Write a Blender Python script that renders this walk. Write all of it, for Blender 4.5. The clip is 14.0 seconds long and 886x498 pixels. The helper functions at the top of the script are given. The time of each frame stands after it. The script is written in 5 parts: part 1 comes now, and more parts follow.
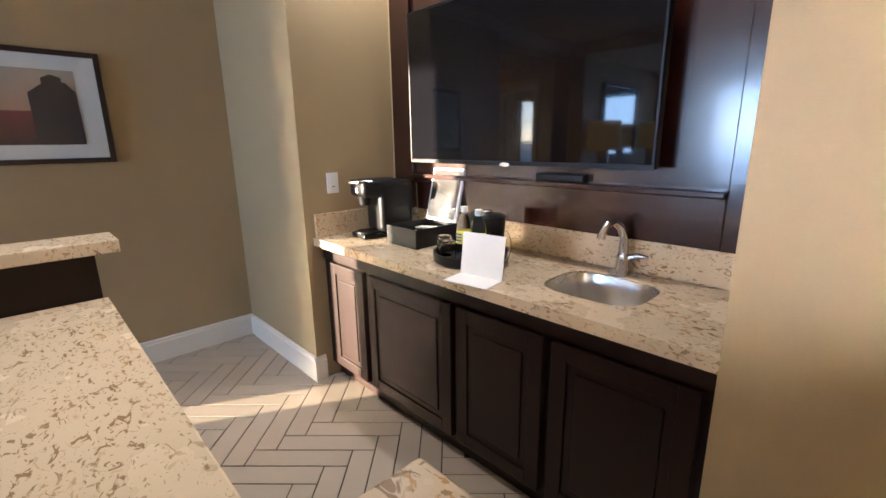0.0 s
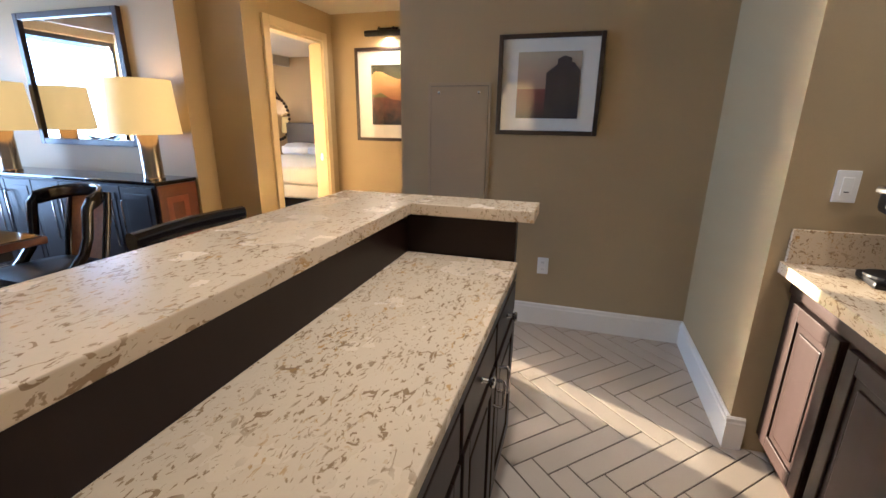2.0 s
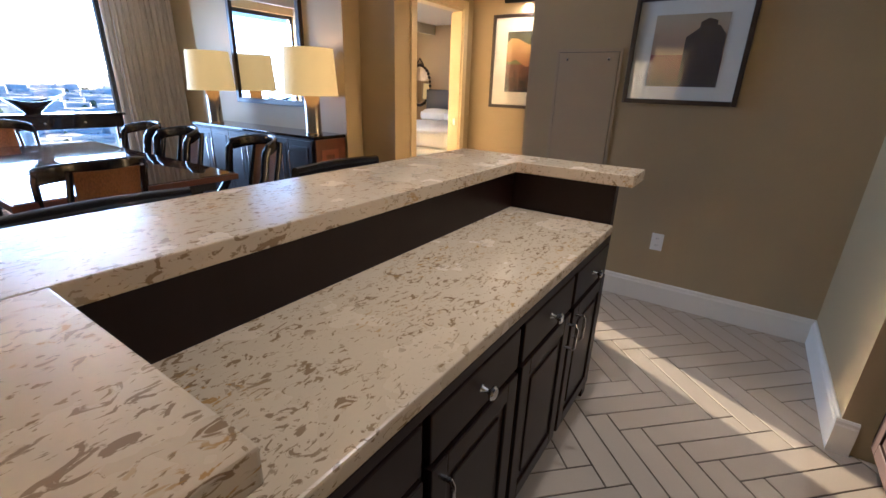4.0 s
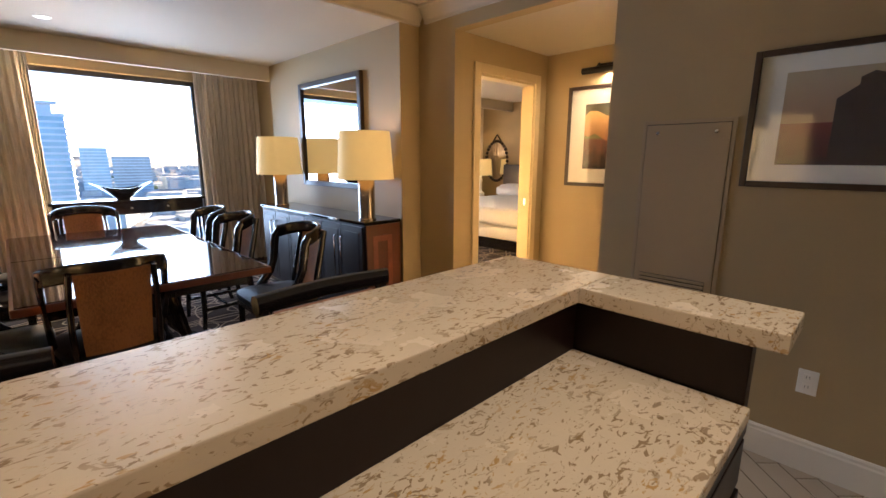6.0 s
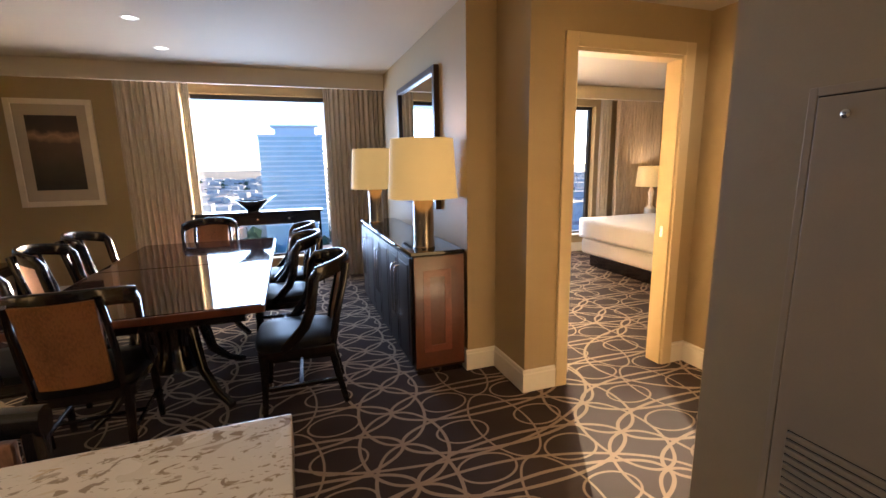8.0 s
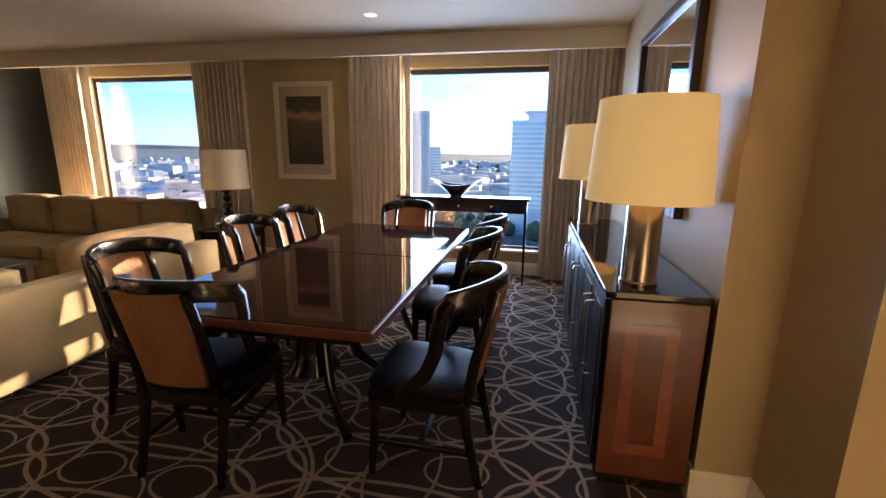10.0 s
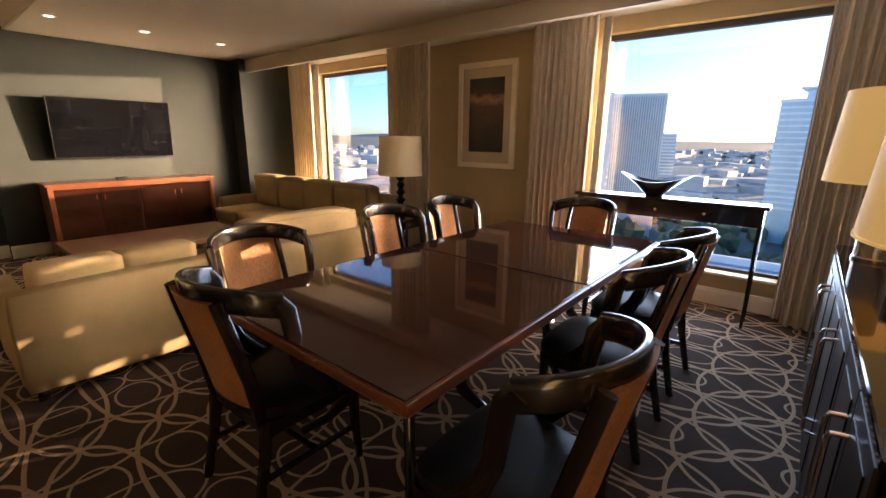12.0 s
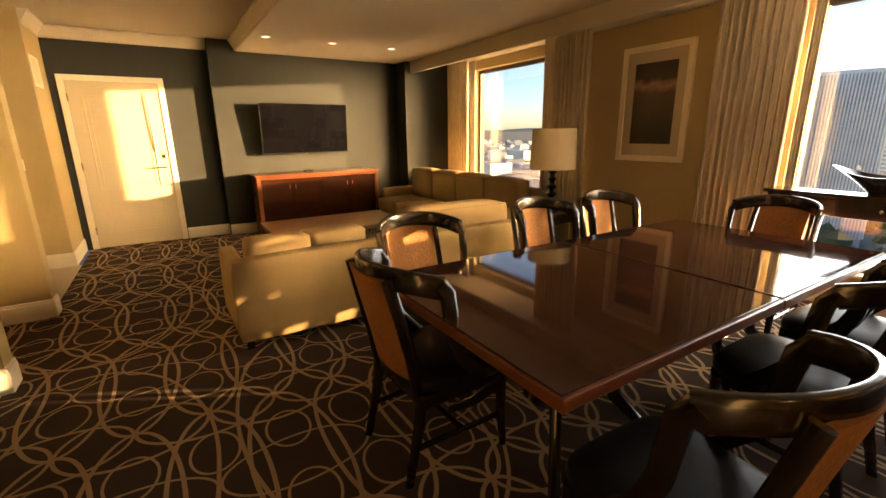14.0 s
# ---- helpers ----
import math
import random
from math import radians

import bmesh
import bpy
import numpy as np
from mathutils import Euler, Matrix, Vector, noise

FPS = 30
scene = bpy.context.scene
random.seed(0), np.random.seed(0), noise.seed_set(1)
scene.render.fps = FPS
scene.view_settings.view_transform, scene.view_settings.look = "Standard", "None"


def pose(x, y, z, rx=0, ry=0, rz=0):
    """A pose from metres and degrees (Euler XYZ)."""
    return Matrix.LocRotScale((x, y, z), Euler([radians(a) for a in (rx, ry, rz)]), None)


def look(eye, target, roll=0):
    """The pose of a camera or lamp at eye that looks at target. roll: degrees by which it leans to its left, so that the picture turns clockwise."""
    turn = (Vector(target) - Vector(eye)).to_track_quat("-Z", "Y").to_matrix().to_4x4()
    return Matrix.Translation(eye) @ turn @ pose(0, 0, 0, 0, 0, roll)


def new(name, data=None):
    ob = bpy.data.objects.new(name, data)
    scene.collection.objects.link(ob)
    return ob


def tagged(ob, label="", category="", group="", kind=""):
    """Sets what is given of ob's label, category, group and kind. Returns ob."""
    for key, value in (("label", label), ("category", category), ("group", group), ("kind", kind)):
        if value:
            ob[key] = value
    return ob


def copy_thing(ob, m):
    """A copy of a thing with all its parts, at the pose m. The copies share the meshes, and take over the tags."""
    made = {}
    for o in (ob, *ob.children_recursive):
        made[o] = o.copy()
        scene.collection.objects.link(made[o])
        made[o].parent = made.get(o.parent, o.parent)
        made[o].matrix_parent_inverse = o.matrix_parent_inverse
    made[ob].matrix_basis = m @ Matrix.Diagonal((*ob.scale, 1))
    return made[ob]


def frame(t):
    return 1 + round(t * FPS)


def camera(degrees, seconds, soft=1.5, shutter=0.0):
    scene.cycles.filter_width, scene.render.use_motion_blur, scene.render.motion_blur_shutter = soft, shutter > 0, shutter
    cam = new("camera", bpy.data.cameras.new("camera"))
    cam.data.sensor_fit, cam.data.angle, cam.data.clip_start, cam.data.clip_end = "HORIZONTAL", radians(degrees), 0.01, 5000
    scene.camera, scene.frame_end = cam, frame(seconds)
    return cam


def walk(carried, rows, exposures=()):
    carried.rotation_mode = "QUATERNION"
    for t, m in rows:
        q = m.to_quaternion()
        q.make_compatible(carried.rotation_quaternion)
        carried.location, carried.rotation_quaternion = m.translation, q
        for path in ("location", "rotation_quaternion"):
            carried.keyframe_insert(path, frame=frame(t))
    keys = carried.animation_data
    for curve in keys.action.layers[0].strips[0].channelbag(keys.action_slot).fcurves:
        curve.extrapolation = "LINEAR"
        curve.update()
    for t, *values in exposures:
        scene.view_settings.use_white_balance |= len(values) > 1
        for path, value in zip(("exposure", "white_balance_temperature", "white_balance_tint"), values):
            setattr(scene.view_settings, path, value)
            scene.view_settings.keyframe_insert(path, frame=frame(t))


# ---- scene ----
cam = camera(90.8, 14.0)
PATH = [
    (0, (-0.115, 0.078, 1.438), (1.287, -1.268, 0.964), -0.8),
    (0.5, (-0.01, -0.048, 1.422), (1.664, -1.028, 0.935), -0.5),
    (1, (0.098, -0.083, 1.428), (1.926, -0.721, 0.929), -0.4),
    (1.5, (0.178, -0.133, 1.424), (2.109, -0.22, 0.914), -0.8),
    (2, (0.2, -0.289, 1.431), (2.037, 0.267, 0.868), 0.8),
    (2.5, (0.152, -0.38, 1.39), (1.856, 0.423, 0.717), 1.1),
    (3, (0.038, -0.464, 1.358), (1.652, 0.289, 0.448), 4.0),
    (3.5, (-0.004, -0.503, 1.364), (1.587, 0.35, 0.503), 4.2),
    (4, (0.034, -0.481, 1.412), (1.592, 0.562, 0.716), 1.8),
    (6.5, (1.014, -0.224, 1.508), (2.284, 1.275, 1.136), 0.2),
    (7, (1.407, -0.207, 1.539), (2.513, 1.422, 1.19), 0.5),
    (7.5, (1.77, -0.104, 1.531), (2.721, 1.623, 1.194), 0.6),
    (8, (2.071, 0.029, 1.517), (2.717, 1.885, 1.146), -1.0),
    (8.5, (2.327, 0.136, 1.525), (2.524, 2.083, 1.11), -0.5),
    (11, (2.546, 1.683, 1.464), (1.81, 3.483, 0.996), 0.8),
    (11.5, (2.593, 1.835, 1.471), (1.551, 3.473, 0.991), 0.9),
    (12, (2.64, 1.879, 1.477), (1.412, 3.379, 0.986), 0.6),
    (12.5, (2.656, 1.873, 1.48), (1.311, 3.268, 0.987), 0.3),
    (13, (2.65, 1.845, 1.479), (1.201, 3.131, 0.981), -0.1),
    (13.5, (2.627, 1.823, 1.471), (1.063, 2.965, 0.97), -0.4),
    (14, (2.601, 1.824, 1.461), (0.958, 2.843, 0.949), -0.7),
]
walk(cam, [(t, look(eye, target, roll)) for t, eye, target, roll in PATH],
     [(0, 3.68, 4900, 13), (1.5, 3.55, 4850, 13), (2.5, 3.44, 4750, 13), (4.0, 3.15, 4700, 14), (6.5, 2.87, 5800, 16), (7.0, 2.82, 5950, 17), (8.0, 2.79, 5400, 17), (8.5, 2.76, 5250, 17), (11, 2.60, 5400, 18), (12.5, 2.60, 6700, 19), (14, 2.62, 9000, 19)])

# ---- world, sun, lamps ----
SUN = Vector((1.03, 1.9, 0.14)).normalized()
world = bpy.data.worlds.new("world")
scene.world = world
world.use_nodes = True
wn = world.node_tree.nodes
sky = wn.new("ShaderNodeTexSky")
sky.sky_type, sky.sun_disc = "NISHITA", False
sky.sun_elevation, sky.sun_rotation = math.asin(SUN.z) + 0.09, math.atan2(SUN.x, SUN.y)
sky.air_density, sky.dust_density, sky.ozone_density = 0.8, 0.6, 3.4
wn["Background"].inputs["Strength"].default_value = 0.072
world.node_tree.links.new(sky.outputs[0], wn["Background"].inputs["Color"])
sun = new("sun", bpy.data.lights.new("sun", "SUN"))
sun.data.energy, sun.data.angle, sun.data.color = 5.0, radians(0.6), (1.0, 0.71, 0.38)
sun.matrix_world = look(SUN * 30, (0, 0, 0))


def area_light(name, x, y, z, w, h, energy, colour, target, spread=180):
    lamp = new(name, bpy.data.lights.new(name, "AREA"))
    lamp.data.shape, lamp.data.size, lamp.data.size_y = "RECTANGLE", w, h
    lamp.data.energy, lamp.data.color, lamp.data.spread = energy, colour, radians(spread)
    lamp.matrix_world = look((x, y, z), target)
    return lamp


def bulb(name, x, y, z, energy, colour, radius=0.05):
    lamp = new(name, bpy.data.lights.new(name, "POINT"))
    lamp.data.energy, lamp.data.color, lamp.data.shadow_soft_size = energy, colour, radius
    lamp.location = (x, y, z)
    return lamp


WARM = (1.0, 0.72, 0.42)
DAY = (0.66, 0.83, 1.0)
area_light("sky_light_dining", 1.75, 6.54, 1.35, 1.6, 2.0, 11, DAY, (1.75, 0, 1.2), 125)
area_light("sky_light_living", -2.85, 6.54, 1.35, 1.6, 2.0, 0.2, DAY, (-2.8, 0, 1.2))
area_light("sky_light_bedroom", 6.15, 6.54, 1.35, 1.7, 2.0, 1.6, DAY, (6.2, 0, 1.2))


# ---- materials ----
def material(name, colour, rough=0.6, metal=0.0, **kw):
    """A surface with two scales of variation: a broad one in tone, a fine one in tone and relief."""
    m = bpy.data.materials.new(name)
    m.use_nodes = True
    nt = m.node_tree
    n, l = nt.nodes, nt.links
    b = n["Principled BSDF"]
    b.inputs["Roughness"].default_value, b.inputs["Metallic"].default_value = rough, metal
    co = n.new("ShaderNodeTexCoord")
    mp = n.new("ShaderNodeMapping")
    mp.inputs["Scale"].default_value = kw.get("stretch", (1, 1, 1))
    l.new(co.outputs["Object"], mp.inputs["Vector"])
    big, fine = n.new("ShaderNodeTexNoise"), n.new("ShaderNodeTexNoise")
    for node, size in ((big, kw.get("big", 1.5)), (fine, kw.get("fine", 90))):
        node.inputs["Scale"].default_value = size
        node.inputs["Detail"].default_value = 4
        l.new(mp.outputs[0], node.inputs["Vector"])
    add = n.new("ShaderNodeMath")
    add.operation = "MULTIPLY_ADD"
    l.new(fine.outputs["Fac"], add.inputs[0])
    add.inputs[1].default_value = kw.get("grain", 0.5)
    l.new(big.outputs["Fac"], add.inputs[2])
    ramp = n.new("ShaderNodeMapRange")
    ramp.inputs["From Min"].default_value, ramp.inputs["From Max"].default_value = 0.35, 1.15
    v = kw.get("vary", 0.12)
    ramp.inputs["To Min"].default_value, ramp.inputs["To Max"].default_value = 1 - v, 1 + v
    l.new(add.outputs[0], ramp.inputs["Value"])
    mix = n.new("ShaderNodeMix")
    mix.data_type, mix.blend_type = "RGBA", "MULTIPLY"
    mix.inputs["Factor"].default_value = 1
    mix.inputs["A"].default_value = (*colour, 1)
    l.new(ramp.outputs[0], mix.inputs["B"])
    l.new(mix.outputs["Result"], b.inputs["Base Color"])
    bump = n.new("ShaderNodeBump")
    bump.inputs["Strength"].default_value = kw.get("bump", 0.1)
    bump.inputs["Distance"].default_value = kw.get("depth", 0.002)
    l.new(fine.outputs["Fac"], bump.inputs["Height"])
    l.new(bump.outputs[0], b.inputs["Normal"])
    if kw.get("wear", 0.06):
        rr = n.new("ShaderNodeMapRange")
        w = kw.get("wear", 0.06)
        rr.inputs["To Min"].default_value, rr.inputs["To Max"].default_value = max(rough - w, 0.02), min(rough + w, 1)
        l.new(big.outputs["Fac"], rr.inputs["Value"])
        l.new(rr.outputs[0], b.inputs["Roughness"])
    b.inputs["Specular IOR Level"].default_value = kw.get("spec", 0.5)
    b.inputs["Coat Weight"].default_value = kw.get("coat", 0.0)
    b.inputs["Coat Roughness"].default_value = 0.08
    if kw.get("glow"):
        b.inputs["Emission Color"].default_value = (*kw["glow"][0], 1)
        b.inputs["Emission Strength"].default_value = kw["glow"][1]
    if kw.get("island"):
        # each piece a little lighter or darker than the next
        oi = n.new("ShaderNodeObjectInfo")
        pr = n.new("ShaderNodeMapRange")
        pr.inputs["To Min"].default_value, pr.inputs["To Max"].default_value = 1 - kw["island"], 1 + kw["island"]
        l.new(oi.outputs["Random"], pr.inputs["Value"])
        m2 = n.new("ShaderNodeMix")
        m2.data_type, m2.blend_type = "RGBA", "MULTIPLY"
        m2.inputs["Factor"].default_value = 1
        l.new(mix.outputs["Result"], m2.inputs["A"])
        l.new(pr.outputs[0], m2.inputs["B"])
        l.new(m2.outputs["Result"], b.inputs["Base Color"])
    return m


def math_node(nt, op, a, b=None):
    nd = nt.nodes.new("ShaderNodeMath")
    nd.operation = op
    for k, v in enumerate((a, b)):
        if v is None:
            continue
        if isinstance(v, (int, float)):
            nd.inputs[k].default_value = v
        else:
            nt.links.new(v, nd.inputs[k])
    return nd.outputs[0]


def carpet_material():
    """Dark slate pile with interlaced pale loops and long sweeping lines."""
    m = material("carpet", (0.046, 0.033, 0.030), 0.95, big=3, fine=400, bump=0.7, depth=0.006, vary=0.3, wear=0)
    nt = m.node_tree
    n, l = nt.nodes, nt.links
    b = n["Principled BSDF"]
    b.inputs["Specular IOR Level"].default_value = 0.1
    dark = b.inputs["Base Color"].links[0].from_socket
    co = n["Texture Coordinate"]
    warp = n.new("ShaderNodeTexNoise")
    warp.inputs["Scale"].default_value = 0.9
    l.new(co.outputs["Object"], warp.inputs["Vector"])
    off = n.new("ShaderNodeVectorMath")
    off.operation = "MULTIPLY_ADD"
    l.new(warp.outputs["Color"], off.inputs[0])
    off.inputs[1].default_value = (0.07, 0.07, 0)
    l.new(co.outputs["Object"], off.inputs[2])
    sep = n.new("ShaderNodeSeparateXYZ")
    l.new(off.outputs[0], sep.inputs[0])
    total = None
    # cell width and length, middle of one cell, half axes of the loop, half the line's width
    sets = [(1.2, 0.67, 2.0, 2.20, 0.60, 0.205, 0.0095), (1.2, 0.67, 2.0, 2.535, 0.60, 0.205, 0.0095), (1.2, 0.335, 2.25, 2.20, 0.15, 0.105, 0.006), (1.2, 0.335, 1.75, 2.20, 0.15, 0.105, 0.006),
            (1.2, 0.67, 2.6, 2.20, 0.24, 0.33, 0.0085), (1.2, 0.67, 2.6, 2.535, 0.20, 0.33, 0.0085), (1.2, 0.67, 2.0, 2.20, 0.17, 0.33, 0.006),
            (2.4, 1.34, 2.9, 2.60, 1.12, 0.62, 0.0085)]
    for cx, cy, ox, oy, ra, rb, w in sets:
        u = math_node(nt, "MULTIPLY", math_node(nt, "SUBTRACT", math_node(nt, "FRACT", math_node(nt, "DIVIDE", math_node(nt, "ADD", sep.outputs[0], 40.5 * cx - ox), cx)), 0.5), cx)
        v = math_node(nt, "MULTIPLY", math_node(nt, "SUBTRACT", math_node(nt, "FRACT", math_node(nt, "DIVIDE", math_node(nt, "ADD", sep.outputs[1], 40.5 * cy - oy), cy)), 0.5), cy)
        u2, v2 = math_node(nt, "MULTIPLY", u, u), math_node(nt, "MULTIPLY", v, v)
        r = math_node(nt, "SQRT", math_node(nt, "ADD", math_node(nt, "DIVIDE", u2, ra * ra), math_node(nt, "DIVIDE", v2, rb * rb)))
        grad = math_node(nt, "SQRT", math_node(nt, "ADD", math_node(nt, "DIVIDE", u2, ra ** 4), math_node(nt, "DIVIDE", v2, rb ** 4)))
        e = math_node(nt, "DIVIDE", math_node(nt, "MULTIPLY", math_node(nt, "ABSOLUTE", math_node(nt, "SUBTRACT", r, 1.0)), r), math_node(nt, "ADD", grad, 0.001))
        line = math_node(nt, "LESS_THAN", e, w * 1.1)
        total = line if total is None else math_node(nt, "MAXIMUM", total, line)
    mix = n.new("ShaderNodeMix")
    mix.data_type = "RGBA"
    l.new(total, mix.inputs["Factor"])
    l.new(dark, mix.inputs["A"])
    pale = n.new("ShaderNodeMix")
    pale.data_type, pale.blend_type = "RGBA", "MULTIPLY"
    pale.inputs["Factor"].default_value = 0.45
    pale.inputs["A"].default_value = (0.42, 0.32, 0.235, 1)
    fine = n.new("ShaderNodeTexNoise")
    fine.inputs["Scale"].default_value = 220
    l.new(co.outputs["Object"], fine.inputs["Vector"])
    l.new(fine.outputs["Fac"], pale.inputs["B"])
    l.new(pale.outputs["Result"], mix.inputs["B"])
    l.new(mix.outputs["Result"], b.inputs["Base Color"])
    return m


def stone_material():
    """Cream engineered stone with broken brown and ochre flecks."""
    m = material("cream_stone", (0.60, 0.485, 0.325), 0.27, spec=0.26, big=5, fine=90, bump=0.0, vary=0.05, wear=0.03)
    nt = m.node_tree
    n, l = nt.nodes, nt.links
    b = n["Principled BSDF"]
    base = b.inputs["Base Color"].links[0].from_socket
    co = n["Texture Coordinate"]

    def flecks(scale, lo, hi, seed, mask_scale, mask_lo):
        mp = n.new("ShaderNodeMapping")
        mp.inputs["Location"].default_value = (seed, seed * 1.7, seed * 0.3)
        mp.inputs["Rotation"].default_value = (0, 0, 0.5)
        mp.inputs["Scale"].default_value = (0.55, 1, 1)
        l.new(co.outputs["Object"], mp.inputs["Vector"])
        a = n.new("ShaderNodeTexNoise")
        a.inputs["Scale"].default_value, a.inputs["Detail"].default_value, a.inputs["Distortion"].default_value = scale, 5, 1.6
        l.new(mp.outputs[0], a.inputs["Vector"])
        r = n.new("ShaderNodeMapRange")
        r.inputs["From Min"].default_value, r.inputs["From Max"].default_value = lo, hi
        l.new(a.outputs["Fac"], r.inputs["Value"])
        k = n.new("ShaderNodeTexNoise")
        k.inputs["Scale"].default_value = mask_scale
        l.new(mp.outputs[0], k.inputs["Vector"])
        r2 = n.new("ShaderNodeMapRange")
        r2.inputs["From Min"].default_value, r2.inputs["From Max"].default_value = mask_lo, mask_lo + 0.12
        l.new(k.outputs["Fac"], r2.inputs["Value"])
        return math_node(nt, "MULTIPLY", r.outputs[0], r2.outputs[0])

    out = base
    for args, colour, share in (((38, 0.590, 0.62, 1.0, 6, 0.38), (0.22, 0.135, 0.06), 0.85), ((58, 0.615, 0.65, 21.0, 8, 0.05), (0.25, 0.16, 0.07), 0.8),
                                ((44, 0.60, 0.64, 7.0, 5, 0.46), (0.40, 0.22, 0.05), 0.85)):
        f = math_node(nt, "MULTIPLY", flecks(*args), share)
        mx = n.new("ShaderNodeMix")
        mx.data_type = "RGBA"
        l.new(f, mx.inputs["Factor"])
        l.new(out, mx.inputs["A"])
        mx.inputs["B"].default_value = (*colour, 1)
        out = mx.outputs["Result"]
    l.new(out, b.inputs["Base Color"])
    return m


def glass_material(name, colour=(1, 1, 1), rough=0.0):
    m = bpy.data.materials.new(name)
    m.use_nodes = True
    b = m.node_tree.nodes["Principled BSDF"]
    b.inputs["Base Color"].default_value = (*colour, 1)
    b.inputs["Roughness"].default_value, b.inputs["Transmission Weight"].default_value, b.inputs["IOR"].default_value = rough, 1.0, 1.45
    return m


M_WALL = material("tan_wall_paint", (0.375, 0.285, 0.148), 0.55, big=1.2, fine=160, bump=0.12, vary=0.05)
M_DARKWALL = material("blue_black_wall_paint", (0.034, 0.037, 0.036), 0.7, spec=0.12, big=1.2, fine=160, bump=0.1, vary=0.12)
M_CEIL = material("ceiling_paint", (0.50, 0.45, 0.37), 0.8, big=0.9, fine=200, bump=0.15, vary=0.04)
M_TRIM = material("white_trim_paint", (0.74, 0.70, 0.62), 0.4, big=2, fine=120, bump=0.05, vary=0.04)
M_CASING = material("cream_casing_paint", (0.62, 0.50, 0.29), 0.4, big=2, fine=120, bump=0.05, vary=0.04)
M_TILE = material("beige_porcelain_tile", (0.46, 0.39, 0.30), 0.35, big=4, fine=120, bump=0.06, vary=0.07, island=0.05)
M_GROUT = material("brown_grout", (0.05, 0.035, 0.025), 0.9, fine=200, vary=0.2)
M_CARPET = carpet_material()
M_STONE = stone_material()
M_ESPRESSO = material("espresso_stained_wood", (0.0150, 0.0062, 0.0042), 0.40, big=3, fine=40, stretch=(1, 1, 0.12), vary=0.3, bump=0.08, wear=0.08, spec=0.28)
M_CHERRY = material("dark_cherry_panel", (0.026, 0.008, 0.005), 0.2, big=3, fine=40, stretch=(1, 1, 0.1), vary=0.10, bump=0.02, coat=0.2)
M_REDWOOD = material("red_brown_wood", (0.13, 0.040, 0.018), 0.3, big=4, fine=50, stretch=(1, 0.15, 1), vary=0.3, bump=0.05, coat=0.3)
M_INLAY = material("reddish_burl_inlay", (0.22, 0.065, 0.03), 0.35, big=9, fine=70, vary=0.4, coat=0.3)
M_EBONY = material("black_lacquered_wood", (0.010, 0.007, 0.006), 0.22, big=4, fine=60, vary=0.3, bump=0.03, coat=0.4)
M_TABLE = material("polished_mahogany_top", (0.036, 0.012, 0.008), 0.04, big=4, fine=40, stretch=(1, 0.1, 1), vary=0.3, bump=0.0, wear=0.02, coat=0.25)
M_GLOSS = material("gloss_black_glass", (0.006, 0.005, 0.005), 0.05, big=4, fine=60, vary=0.2, bump=0.0, wear=0.02)
M_LEATHER = material("black_leather", (0.007, 0.007, 0.0075), 0.42, spec=0.15, big=6, fine=180, bump=0.25, vary=0.2)
M_RATTAN = material("woven_brown_fabric", (0.21, 0.092, 0.034), 0.8, big=8, fine=120, stretch=(1, 1, 0.4), vary=0.6, grain=1.1, bump=0.6, depth=0.004)
M_SOFA = material("beige_upholstery", (0.28, 0.20, 0.10), 0.85, big=5, fine=160, vary=0.2, bump=0.4, depth=0.003)
M_CURTAIN = material("grey_beige_curtain", (0.42, 0.36, 0.285), 0.85, big=5, fine=120, stretch=(1, 1, 0.06), vary=0.5, grain=1.0, bump=0.4)
M_SHEER = material("pale_curtain_lining", (0.55, 0.50, 0.42), 0.85, big=5, fine=120, stretch=(1, 1, 0.05), vary=0.2, bump=0.2)
M_CHROME = material("brushed_nickel", (0.72, 0.71, 0.70), 0.22, 1.0, big=10, fine=300, stretch=(1, 1, 0.1), vary=0.08, bump=0.02)
M_BRONZE = material("brushed_steel_lamp_body", (0.32, 0.285, 0.25), 0.22, 1.0, big=6, fine=260, stretch=(1, 1, 0.03), vary=0.2, bump=0.05)
M_BLACK = material("black_plastic", (0.006, 0.006, 0.007), 0.38, spec=0.3, fine=200, vary=0.2)
M_SCREEN = material("television_glass", (0.003, 0.003, 0.004), 0.04, spec=0.32, wear=0, vary=0.1, bump=0)
M_WHITE = material("white_plastic", (0.80, 0.79, 0.75), 0.4, vary=0.03)
M_PAPER = material("white_card", (0.85, 0.84, 0.82), 0.7, vary=0.03)
M_SHADE = material("linen_lamp_shade", (0.74, 0.57, 0.28), 0.8, fine=250, vary=0.06, bump=0.2, glow=((1.0, 0.60, 0.17), 0.058))
M_SHADE_OFF = material("linen_lamp_shade_unlit", (0.78, 0.70, 0.55), 0.8, fine=250, vary=0.06, bump=0.2)
M_MIRROR = material("mirror_silver", (0.9, 0.9, 0.9), 0.0, 1.0, vary=0.0, wear=0, bump=0)
M_FRAME = material("dark_brown_frame", (0.03, 0.016, 0.010), 0.35, big=5, fine=60, vary=0.3)
M_SILVERFRAME = material("champagne_silver_frame", (0.78, 0.70, 0.56), 0.35, 0.4, big=5, fine=90, vary=0.15)
M_MAT = material("cream_picture_mount", (0.72, 0.67, 0.56), 0.8, vary=0.04)
M_LINEN = material("white_bed_linen", (0.82, 0.82, 0.82), 0.85, big=3, fine=200, vary=0.05, bump=0.3)
M_STEEL = material("stainless_steel", (0.74, 0.72, 0.69), 0.26, 1.0, big=8, fine=200, vary=0.1)
